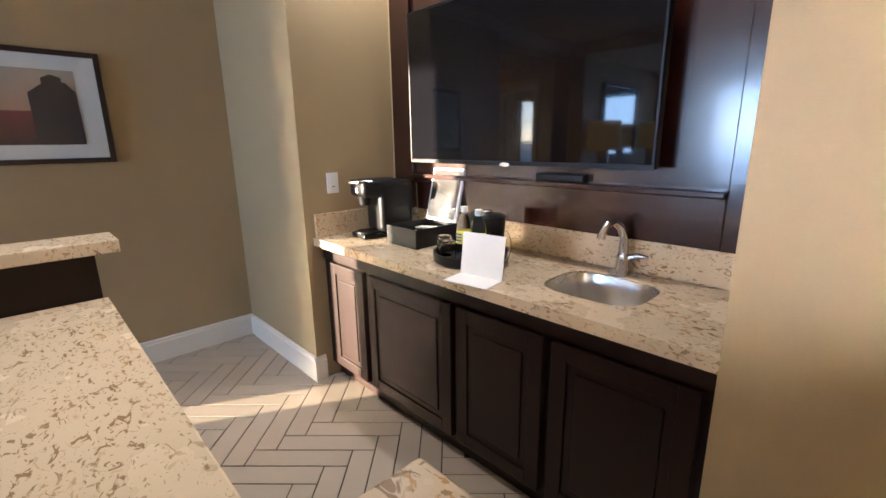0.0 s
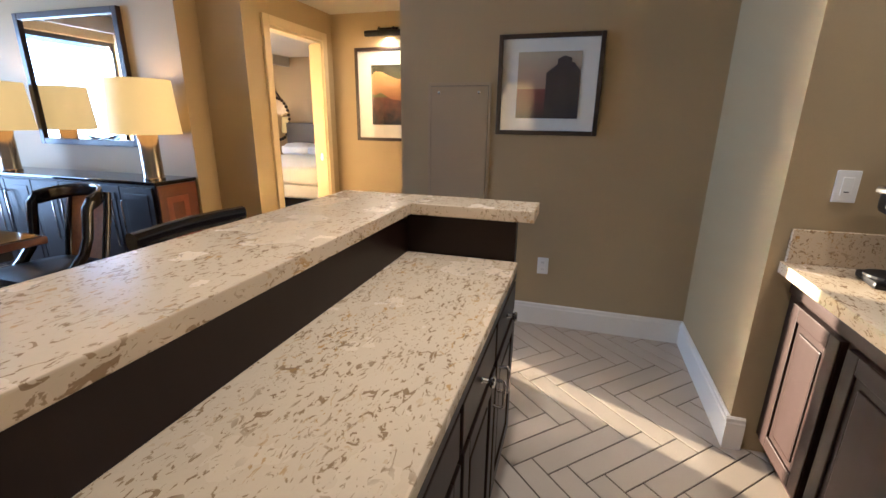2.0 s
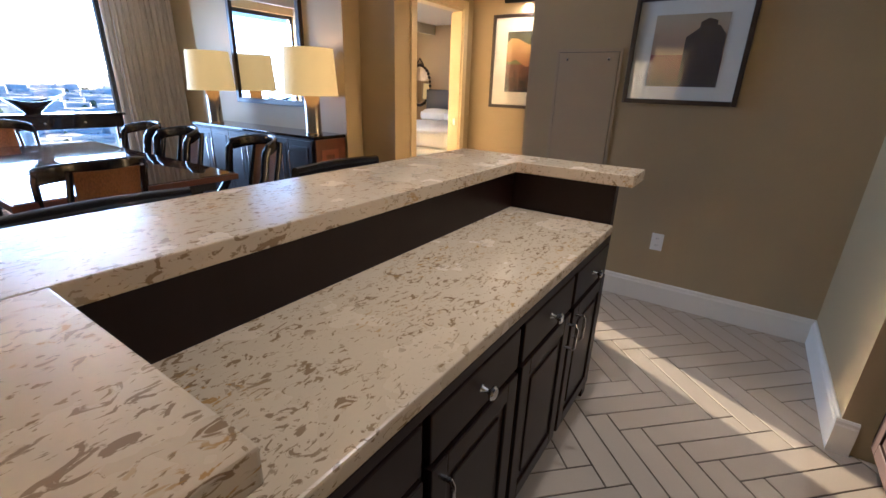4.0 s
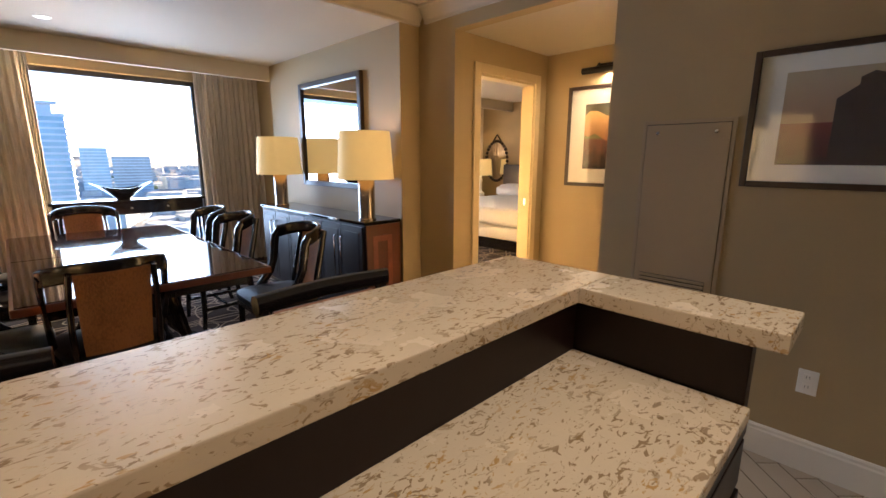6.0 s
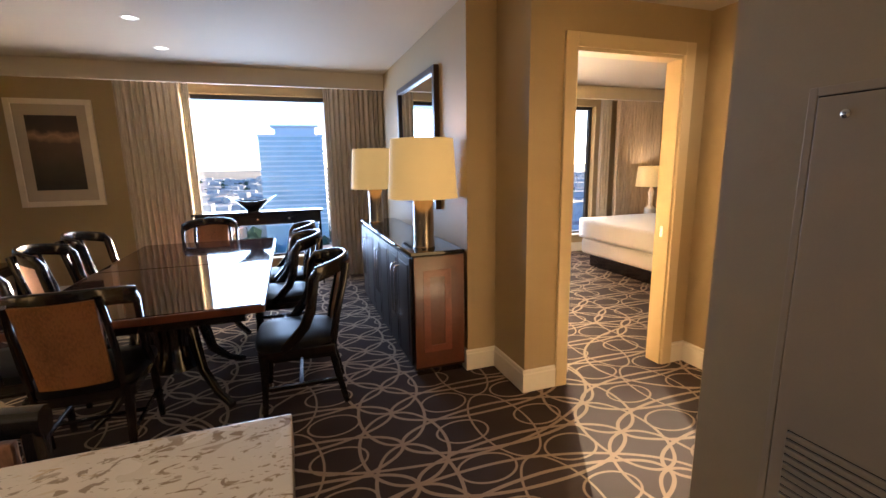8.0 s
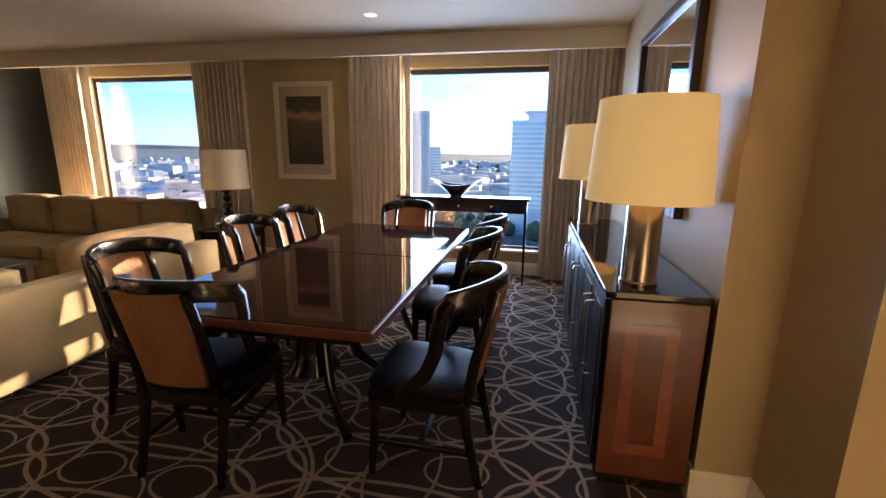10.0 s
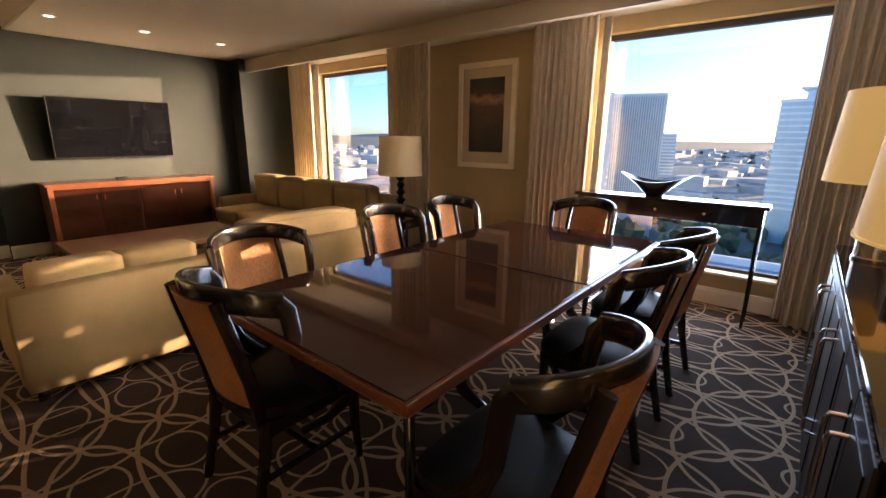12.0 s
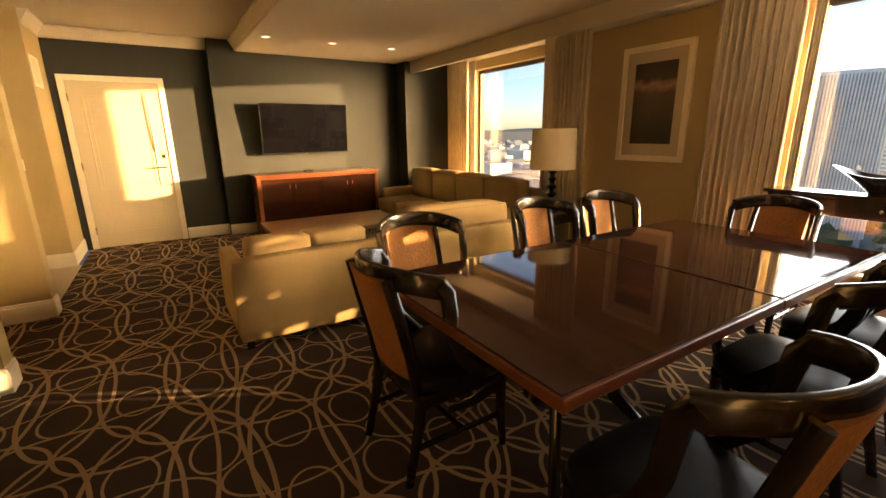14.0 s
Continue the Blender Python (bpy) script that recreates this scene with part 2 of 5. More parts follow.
M_WINFRAME = material("dark_bronze_window_frame", (0.03, 0.026, 0.024), 0.4, vary=0.2)
M_GLASS = glass_material("window_glass")
M_CLEAR = glass_material("clear_drinking_glass")
M_CLEAR.node_tree.nodes["Principled BSDF"].inputs["IOR"].default_value = 1.2
M_DOOR = material("cream_door_paint", (0.56, 0.50, 0.38), 0.42, big=2, fine=120, bump=0.05, vary=0.05)
M_SATIN = material("satin_silver_lining", (0.70, 0.70, 0.72), 0.14, 1.0, big=8, fine=120, vary=0.04)
M_PIPING = material("sofa_piping_cord", (0.20, 0.145, 0.075), 0.85, fine=300, vary=0.1)
M_ARTMAT = material("taupe_print_mount", (0.50, 0.42, 0.30), 0.8, big=4, vary=0.1)


# ---- building helpers ----
def link(name, bm, mat, smooth=False):
    me = bpy.data.meshes.new(name)
    bm.to_mesh(me)
    bm.free()
    for m in mat if isinstance(mat, (list, tuple)) else (mat,):
        me.materials.append(m)
    if smooth:
        me.shade_smooth()
        me.set_sharp_from_angle(angle=radians(40))
    return new(name, me)


def box(x0, x1, y0, y1, z0, z1, bevel=0.0, bm=None, seg=2):
    bm = bm or bmesh.new()
    g = bmesh.ops.create_cube(bm, size=1, matrix=Matrix.LocRotScale(((x0 + x1) / 2, (y0 + y1) / 2, (z0 + z1) / 2), None, (x1 - x0, y1 - y0, z1 - z0)))
    if bevel:
        edges = list({e for v in g["verts"] for e in v.link_edges})
        bmesh.ops.bevel(bm, geom=edges, offset=bevel, segments=seg, affect="EDGES", profile=0.6)
    return bm


def lathe(profile, n=32, bm=None, at=(0, 0, 0)):
    """A turned body from (radius, height) pairs."""
    bm = bm or bmesh.new()
    rings = []
    for r, z in profile:
        rings.append([bm.verts.new((at[0] + r * math.cos(2 * math.pi * k / n), at[1] + r * math.sin(2 * math.pi * k / n), at[2] + z)) for k in range(n)])
    for a, b in zip(rings, rings[1:]):
        for k in range(n):
            bm.faces.new((a[k], a[(k + 1) % n], b[(k + 1) % n], b[k]))
    if profile[0][0] > 1e-4:
        bm.faces.new(rings[0][::-1])
    if profile[-1][0] > 1e-4:
        bm.faces.new(rings[-1])
    bmesh.ops.recalc_face_normals(bm, faces=bm.faces)
    return bm


def sweep(points, w, h, bm=None, n=8, up=(0, 0, 1), power=2.6):
    """A rounded bar along a line of points; w and h: one number, or one for each point."""
    bm = bm or bmesh.new()
    pts = [Vector(p) for p in points]
    ws = w if isinstance(w, (list, tuple)) else [w] * len(pts)
    hs = h if isinstance(h, (list, tuple)) else [h] * len(pts)
    rings = []
    for i, p in enumerate(pts):
        d = (pts[min(i + 1, len(pts) - 1)] - pts[max(i - 1, 0)]).normalized()
        u = Vector(up)
        s = d.cross(u)
        s = s.normalized() if s.length > 1e-3 else Vector((1, 0, 0))
        u = s.cross(d).normalized()
        ring = []
        for k in range(n):
            a = 2 * math.pi * (k + 0.5) / n
            c, q = math.cos(a), math.sin(a)
            cc = math.copysign(abs(c) ** (2 / power), c)
            qq = math.copysign(abs(q) ** (2 / power), q)
            ring.append(bm.verts.new(p + s * cc * ws[i] / 2 + u * qq * hs[i] / 2))
        rings.append(ring)
    for a, b in zip(rings, rings[1:]):
        for k in range(n):
            bm.faces.new((a[k], a[(k + 1) % n], b[(k + 1) % n], b[k]))
    bm.faces.new(rings[0][::-1])
    bm.faces.new(rings[-1])
    bmesh.ops.recalc_face_normals(bm, faces=bm.faces)
    return bm


def part(name, bm, mat, parent, label="", smooth=False):
    ob = link(name, bm, mat, smooth)
    ob.parent = parent
    if label:
        ob["label"] = label
    return ob


def thing(name, x, y, z, label, category, group="", turn=0.0):
    ob = new(name)
    ob.empty_display_size = 0.1
    ob.matrix_basis = pose(x, y, z, 0, 0, turn)
    return tagged(ob, label, category, group)


def structure(name, bm, mat, label, category="wall", smooth=False):
    return tagged(link(name, bm, mat, smooth), label, category, kind="structure")


# ---- the setting ----
Z1, Z2 = 2.615, 2.76           # ceilings: dining and living room, kitchen and entry
YW = 6.45                      # inner face of the window wall
XT, XD = -4.62, -4.74          # television wall, entry door wall
XP, XH, YH, YS = 3.24, 3.475, 2.44, 2.885   # panel wall, hall mouth, bedroom door wall, ceiling step
XC, YC, XK, YB = 2.21, -1.06, 0.125, -1.715  # boxed-out wall, wet bar alcove and its back
T = 0.14


def wall(name, x0, x1, y0, y1, z0=0.0, z1=2.9, mat=None, label="tan painted plaster wall"):
    return structure(name, box(x0, x1, y0, y1, z0, z1), mat or M_WALL, label)


def wall_with_openings(name, x0, x1, y0, y1, holes, mat, label):
    """A wall along x with openings (xa, xb, za, zb) that go through it."""
    bm = bmesh.new()
    x = x0
    for xa, xb, za, zb in holes:
        box(x, xa, y0, y1, 0, 2.9, bm=bm)
        if za > 0:
            box(xa, xb, y0, y1, 0, za, bm=bm)
        box(xa, xb, y0, y1, zb, 2.9, bm=bm)
        x = xb
    box(x, x1, y0, y1, 0, 2.9, bm=bm)
    return structure(name, bm, mat, label)


DINING_WIN = (0.89, 2.68, 0.285, 2.475)
LIVING_WIN = (-3.79, -1.80, 0.285, 2.475)
BED_WIN = (5.15, 7.10, 0.285, 2.475)
wall_with_openings("wall_window", -4.9, 3.5, YW, YW + 0.22, [LIVING_WIN, DINING_WIN], M_WALL, "tan painted outer wall with two tall window openings")
wall_with_openings("wall_bedroom_window", 3.5, 8.6, YW, YW + 0.22, [BED_WIN], M_WALL, "taupe outer wall of the bedroom with a window")
wall("wall_sideboard", 3.25, 3.6, YS, 5.5)
wall("wall_curtain_recess", 3.4, 3.6, 5.5, YW)
wall("wall_return", XH, 3.6, YH + 0.12, YS)
wall_with_openings("wall_bedroom_door", XH, 8.6, YH, YH + 0.12, [(3.79, 4.655, 0.0, 2.22)], M_WALL, "tan wall with the bedroom doorway")
wall("wall_hall_end", 4.87, 5.0, 0.75, YH)
wall("wall_hall_side", XH, 4.87, 0.75, 0.958)
wall("wall_panel", XP, XH, -1.30, 0.958)
wall("wall_hall_header", XH, 3.59, 0.958, YH, 2.52, 2.9, label="tan header over the hall opening")
wall("wall_column", XC, XP, -1.97, YC, label="boxed-out tan wall beside the wet bar")
wall("wall_wet_bar", XK, XC, -1.97, YB)
wall("wall_kitchen_west", -0.71, XK, -1.97, -1.105)
wall("wall_pillar", -0.87, -0.71, -1.9, 0.85, label="tan wall end between kitchen and entry")
wall("wall_closet_back", -2.05, -0.87, -1.9, -1.76)
wall("wall_closet_side", -2.21, -2.05, -1.9, 0.85)
wall("wall_bath_back", -3.9, -2.21, -1.9, -1.76)
wall("wall_entry_corner", -4.9, -3.9, -1.9, 0.75)
wall("wall_entry_door", -4.9, XD, 0.75, 2.52, mat=M_DARKWALL, label="blue-black painted wall round the entry door")
wall("wall_television", -4.9, XT, 2.52, YW, mat=M_DARKWALL, label="blue-black painted accent wall behind the television")
wall("wall_dark_column", XT, -4.30, 5.40, YW, mat=M_DARKWALL, label="blue-black painted corner column")
wall("wall_bedroom_east", 8.4, 8.6, YH + 0.12, YW, mat=M_WALL, label="taupe bedroom wall behind the bed")
# ceilings
structure("ceiling_dining", box(-4.9, 3.6, YS, YW + 0.2, Z1, 2.95), M_CEIL, "smooth off-white dining and living ceiling", "ceiling")
structure("ceiling_kitchen", box(-4.9, 3.59, -1.97, YS, Z2, 2.95), M_CEIL, "smooth off-white kitchen and entry ceiling", "ceiling")
structure("ceiling_hall", box(3.59, 5.0, 0.78, YH, 2.52, 2.7), M_CEIL, "off-white hall ceiling", "ceiling")
structure("ceiling_bedroom", box(3.6, 8.6, YH + 0.12, YW + 0.2, Z1, 2.95), M_CEIL, "off-white bedroom ceiling", "ceiling")
structure("curtain_fascia", box(-4.62, 3.4, 5.50, 5.55, 2.435, Z1, 0.004), M_CEIL, "off-white fascia in front of the curtain pocket", "trim")
structure("curtain_fascia_bedroom", box(3.6, 8.4, 5.50, 5.55, 2.435, Z1, 0.004), M_CEIL, "off-white bedroom curtain fascia", "trim")


def crown(name, x0, y0, x1, y1, nx, ny):
    """A sloped crown moulding along a line; (nx, ny) points into the room."""
    prof = [(0, 2.62), (0.018, 2.62), (0.022, 2.645), (0.05, 2.69), (0.075, 2.735), (0.09, 2.74), (0.09, Z2 - 0.001), (0, Z2 - 0.001)]
    bm = bmesh.new()
    a = [bm.verts.new((x0 + nx * d, y0 + ny * d, z)) for d, z in prof]
    b = [bm.verts.new((x1 + nx * d, y1 + ny * d, z)) for d, z in prof]
    for k in range(len(prof)):
        bm.faces.new((a[k], a[(k + 1) % len(prof)], b[(k + 1) % len(prof)], b[k]))
    bm.faces.new(a)
    bm.faces.new(b)
    bmesh.ops.recalc_face_normals(bm, faces=bm.faces)
    structure(name, bm, M_CEIL, "off-white crown moulding", "trim")


crown("crown_step", XD, YS, XH, YS, 0, -1)
crown("crown_hall", XH, 0.958, XH, YS - 0.09, -1, 0)
crown("crown_panel", XP, YC, XP, 0.958, -1, 0)
crown("crown_entry", XD, 0.75, XD, YS - 0.09, 1, 0)
crown("crown_column", XC, YC, XP - 0.09, YC, 0, 1)
crown("crown_entry_corner", -4.65, 0.75, -3.9, 0.75, 0, 1)

# floors
structure("floor_carpet", box(-4.9, 8.6, 0.81, 6.7, -0.12, 0.005), M_CARPET, "dark slate carpet with pale interlaced loops", "carpet")
structure("floor_closet", box(-2.21, -0.87, -1.9, 0.81, -0.12, 0.0), M_CARPET, "dark patterned carpet", "carpet")
floor_tiles = structure("floor_kitchen", box(-0.87, XH, -1.97, 0.81, -0.12, -0.004), M_GROUT, "beige porcelain planks laid in herringbone with dark grout", "tile floor")
structure("floor_bath", box(-3.9, -2.21, -1.9, 0.81, -0.12, 0.0), M_TILE, "beige tile floor", "tile floor")


def baseboard(name, x0, y0, x1, y1, nx, ny, h=0.16, d=0.018):
    prof = [(0, 0), (d, 0), (d, h - 0.03), (d * 0.75, h - 0.022), (d * 0.7, h - 0.008), (d * 0.35, h), (0, h)]
    bm = bmesh.new()
    a = [bm.verts.new((x0 + nx * q, y0 + ny * q, z)) for q, z in prof]
    b = [bm.verts.new((x1 + nx * q, y1 + ny * q, z)) for q, z in prof]
    for k in range(len(prof)):
        bm.faces.new((a[k], a[(k + 1) % len(prof)], b[(k + 1) % len(prof)], b[k]))
    bm.faces.new(a)
    bm.faces.new(b)
    bmesh.ops.recalc_face_normals(bm, faces=bm.faces)
    structure(name, bm, M_TRIM, "white painted baseboard", "baseboard")


for i, seg in enumerate([(XP, YC, XP, 0.958, -1, 0), (XC, YC, XP - 0.018, YC, 0, 1), (XC, -1.12, XC, YC + 0.018, -1, 0), (XP - 0.018, 0.958, 4.87, 0.958, 0, 1),
                         (3.25, YS, 3.25, 5.5, -1, 0), (3.232, YS, XH, YS, 0, -1), (XH, YH, XH, YS - 0.018, -1, 0), (XH - 0.018, YH, 3.71, YH, 0, -1), (4.735, YH, 4.87, YH, 0, -1),
                         (4.87, 0.976, 4.87, YH - 0.018, -1, 0), (-0.71, -1.105, -0.71, 0.85, 1, 0), (-0.87, 0.85, -0.692, 0.85, 0, 1), (-2.05, -1.76, -2.05, 0.85, 1, 0), (-2.21, 0.85, -2.032, 0.85, 0, 1),
                         (-3.9, -1.76, -3.9, 0.75, 1, 0), (XD, 0.75, -3.882, 0.75, 0, 1), (XD, 1.96, XD, 2.52, 1, 0), (XT, 2.52, XT, 5.45, 1, 0), (-0.692, -1.105, XK, -1.105, 0, 1),
                         (-4.30, YW, 3.4, YW, 0, -1), (3.6, YW, 8.4, YW, 0, -1)]):
    baseboard("baseboard_%d" % (i + 1), *seg)

# ---- windows, doors and openings ----
def window(name, hole, label):
    x0, x1, z0, z1 = hole
    w = tagged(new(name), label, "window", kind="structure")
    w.location = (0, 0, 0)
    f = 0.055
    part("window_frame", box(x0, x0 + f, YW + 0.10, YW + 0.17, z0, z1, 0.004), M_WINFRAME, w)
    part("window_frame", box(x1 - f, x1, YW + 0.10, YW + 0.17, z0, z1, 0.004), M_WINFRAME, w)
    part("window_frame", box(x0 + f, x1 - f, YW + 0.10, YW + 0.17, z1 - f, z1, 0.004), M_WINFRAME, w)
    part("window_frame", box(x0 + f, x1 - f, YW + 0.10, YW + 0.17, z0, z0 + f, 0.004), M_WINFRAME, w)
    pane = part("pane", box(x0 + f, x1 - f, YW + 0.130, YW + 0.138, z0 + f, z1 - f), M_GLASS, w, "clear window glass")
    pane.visible_shadow = False
    part("window_sill", box(x0 + 0.002, x1 - 0.002, YW - 0.02, YW + 0.10, z0, z0 + 0.025, 0.006), M_TRIM, w, "pale painted sill")
    return w


window("window_1", DINING_WIN, "tall dining room window in a dark bronze frame")
window("window_2", LIVING_WIN, "tall living room window in a dark bronze frame")
window("window_3", BED_WIN, "tall bedroom window in a dark bronze frame")


def curtain(x0, x1, y, label, mat, seed, z0=0.02, z1=2.60, folds=None, amp=0.030):
    """A pleated cloth of real thickness; the folds lean and widen a little towards the floor."""
    rng = random.Random(seed)
    n = 160
    folds = folds or max(4, int((x1 - x0) / 0.062))
    ph = [rng.uniform(-0.5, 0.5) for _ in range(folds + 2)]
    am = [rng.uniform(0.6, 1.25) for _ in range(folds + 2)]
    bm = bmesh.new()
    rows = 14
    sides = []
    for side in (0, 1):
        grid = []
        for j in range(rows + 1):
            v = j / rows
            z = z0 + (z1 - z0) * v
            line = []
            for i in range(n + 1):
                u = i / n
                f = u * folds
                k = int(f)
                a = am[k] * (1 - (f - k)) + am[k + 1] * (f - k)
                p = ph[k] * (1 - (f - k)) + ph[k + 1] * (f - k)
                s = math.sin(2 * math.pi * f + p + 0.3 * math.sin(3 * v + k))
                wob = 0.012 * math.sin(5 * v + 2.2 * u * folds / 3)
                line.append(bm.verts.new((x0 + (x1 - x0) * u + wob * u * (1 - u) * 4 * 0.6, y + amp * a * (1.1 - 0.25 * v) * s + side * 0.006, z)))
            grid.append(line)
        sides.append(grid)
    for side, grid in enumerate(sides):
        for j in range(rows):
            for i in range(n):
                q = (grid[j][i], grid[j][i + 1], grid[j + 1][i + 1], grid[j + 1][i])
                bm.faces.new(q if side == 0 else q[::-1])
    a, b = sides
    for j in range(rows):
        for i in (0, n):
            bm.faces.new((a[j][i], a[j + 1][i], b[j + 1][i], b[j][i]))
    for i in range(n):
        for j in (0, rows):
            bm.faces.new((a[j][i], b[j][i], b[j][i + 1], a[j][i + 1]))
    bmesh.ops.recalc_face_normals(bm, faces=bm.faces)
    ob = link("curtain", bm, mat, True)
    ob.data.set_sharp_from_angle(angle=radians(80))
    return tagged(ob, label, "curtain", "window curtains")


CUR = "pleated grey-beige curtain hanging beside a window"
curtain(2.66, 3.38, 6.22, CUR, M_CURTAIN, 1)
curtain(0.26, 0.93, 6.22, CUR, M_CURTAIN, 2)
curtain(-1.66, -0.95, 5.98, CUR, M_CURTAIN, 3)
curtain(-4.27, -3.64, 6.22, CUR, M_CURTAIN, 4)
curtain(7.36, 8.30, 6.22, CUR, M_CURTAIN, 5)
LIN = "narrow pale lining drawn to the window's edge"
curtain(0.93, 1.01, 6.34, LIN, M_SHEER, 6, amp=0.02)
curtain(2.60, 2.69, 6.34, LIN, M_SHEER, 7, amp=0.02)
curtain(-1.74, -1.62, 6.09, LIN, M_SHEER, 8, amp=0.02)
curtain(-3.76, -3.60, 6.34, LIN, M_SHEER, 9, amp=0.02)
curtain(7.12, 7.34, 6.34, LIN, M_SHEER, 10, amp=0.02)

# bedroom doorway
door1 = tagged(new("door_1"), "cream painted bedroom door casing, door swung open", "door", kind="structure")
for x0, x1, z0, z1 in ((3.71, 3.795, 0, 2.305), (4.65, 4.735, 0, 2.305), (3.795, 4.65, 2.22, 2.305)):
    part("casing", box(x0, x1, YH - 0.022, YH + 0.001, z0, z1, 0.006), M_CASING, door1)
for x0, x1, z0, z1 in ((3.79, 3.81, 0, 2.22), (4.635, 4.655, 0, 2.22), (3.81, 4.635, 2.20, 2.22)):
    part("jamb", box(x0, x1, YH - 0.003, YH + 0.125, z0, z1, 0.003), M_CASING, door1)
part("strike_plate", box(4.630, 4.636, YH + 0.045, YH + 0.075, 0.98, 1.06, 0.002), M_CHROME, door1, "steel strike plate")
leaf = part("door_leaf", box(4.70, 5.55, YH + 0.145, YH + 0.187, 0.012, 2.20, 0.003), M_CASING, door1)
part("lever", sweep([(5.46, YH + 0.185, 1.0), (5.46, YH + 0.235, 1.0), (5.35, YH + 0.24, 1.0)], 0.02, 0.02), M_CHROME, leaf, "brushed steel lever")

# entry door
door2 = tagged(new("door_2"), "closed white panelled entry door with steel lever", "door", kind="structure")
for y0, y1, z0, z1 in ((0.83, 0.90, 0, 2.22), (1.88, 1.95, 0, 2.22), (0.90, 1.88, 2.15, 2.22)):
    part("casing", box(XD - 0.002, XD + 0.022, y0, y1, z0, z1, 0.005), M_TRIM, door2)
leaf = part("door_leaf", box(XD - 0.001, XD + 0.012, 0.902, 1.878, 0.01, 2.148, 0.003), M_DOOR, door2)
for z0, z1 in ((0.20, 0.62), (0.78, 1.98)):
    for q in (0, 1):
        bm = bmesh.new()
        i = 0.0 if q == 0 else 0.05
        y0, y1, za, zb = 1.04 + i, 1.74 - i, z0 + i, z1 - i
        t = 0.018 if q == 0 else 0.012
        for a in ((y0, y0 + t, za, zb), (y1 - t, y1, za, zb), (y0 + t, y1 - t, za, za + t), (y0 + t, y1 - t, zb - t, zb)):
            box(XD + 0.012, XD + 0.020 - 0.003 * q, *a, 0.003, bm=bm, seg=1)
        part("panel_moulding", bm, M_DOOR, leaf)
part("lock_plate", lathe([(0.028, 0), (0.028, 0.008), (0.02, 0.012), (0, 0.012)], 20), M_CHROME, leaf, "round steel deadbolt").matrix_basis = pose(XD + 0.012, 1.825, 1.20, 0, 90, 0)
part("lever", sweep([(XD + 0.012, 1.825, 1.05), (XD + 0.06, 1.825, 1.05), (XD + 0.065, 1.785, 1.05), (XD + 0.065, 1.655, 1.045)], 0.022, 0.022), M_CHROME, leaf, "brushed steel lever", True)
part("guard_bar", sweep([(XD + 0.03, 1.73, 1.28), (XD + 0.03, 1.71, 2.02)], 0.012, 0.012), M_CHROME, leaf, "steel security bar")
for z in (0.25, 1.1, 1.95):
    part("hinge", box(XD + 0.012, XD + 0.028, 0.896, 0.912, z - 0.05, z + 0.05, 0.004), M_CHROME, door2, "steel hinge")


def wall_plate(name, x, y, z, face, label, category, rocker=True):
    """A switch or socket plate; face: the way it looks."""
    turn = {"-x": -90, "+y": 180, "+x": 90, "-y": 0}[face]
    t = thing(name, x, y, z, label, category, turn=turn)
    part("plate", box(-0.038, 0.038, -0.007, 0.0, -0.06, 0.06, 0.003), M_WHITE, t)
    if rocker:
        part("rocker", box(-0.017, 0.017, -0.012, -0.006, -0.034, 0.034, 0.002), M_WHITE, t)
        part("rocker_mark", box(-0.008, 0.008, -0.0135, -0.011, -0.022, -0.018), M_BLACK, t)
    else:
        for s in (-1, 1):
            part("socket_face", box(-0.017, 0.017, -0.010, -0.006, s * 0.024 - 0.016, s * 0.024 + 0.016, 0.003), M_WHITE, t)
            for k in (-1, 1):
                part("slot", box(k * 0.006 - 0.001, k * 0.006 + 0.001, -0.0115, -0.009, s * 0.024 - 0.004, s * 0.024 + 0.008), M_BLACK, t)
    return t


wall_plate("light_switch", XC, -1.255, 1.215, "-x", "white rocker light switch on the tan wall", "switch")
wall_plate("wall_outlet", XP, -0.114, 0.45, "-x", "white wall socket above the baseboard", "outlet", False)
wall_plate("light_switch", -3.9, 0.48, 1.18, "+x", "white light switch near the entry", "switch")

grille = thing("air_grille", -4.16, 0.75, 2.17, "painted return air grille high on the entry wall", "vent", turn=180)
for x0, x1, z0, z1 in ((-0.19, -0.165, -0.16, 0.16), (0.165, 0.19, -0.16, 0.16), (-0.165, 0.165, 0.135, 0.16), (-0.165, 0.165, -0.16, -0.135)):
    part("frame", box(x0, x1, -0.012, 0.0, z0, z1, 0.003), M_TRIM, grille)
for k in range(10):
    part("slat", box(-0.165, 0.165, -0.010, -0.002, -0.128 + k * 0.0265, -0.114 + k * 0.0265, 0.002, seg=1), M_TRIM, grille)

# ---- kitchen ----
# access panel in the wall
panel = thing("access_panel", XP, 0.53, 0.0, "tan painted metal access panel with a louvred foot", "access panel", turn=-90)
M_PANEL = material("tan_painted_metal", (0.36, 0.275, 0.165), 0.45, fine=180, vary=0.05, bump=0.05)
# Near-black colour that stands for shade in the door gap and louvre slots.
M_GAP_SHADE = material("gap_shade_colour", (0.02, 0.015, 0.01), 0.9, vary=0.1)
part("recess", box(-0.203, 0.203, -0.003, 0.0, 0.30, 1.660, 0.0), M_GAP_SHADE, panel)
part("door", box(-0.2005, 0.2005, -0.010, -0.002, 0.303, 1.657, 0.003), M_PANEL, panel)
for x0, x1, z0, z1 in ((-0.222, -0.203, 0.28, 1.68), (0.203, 0.222, 0.28, 1.68), (-0.203, 0.203, 1.66, 1.68), (-0.203, 0.203, 0.28, 0.30)):
    part("frame", box(x0, x1, -0.008, 0.0, z0, z1, 0.002), M_PANEL, panel)
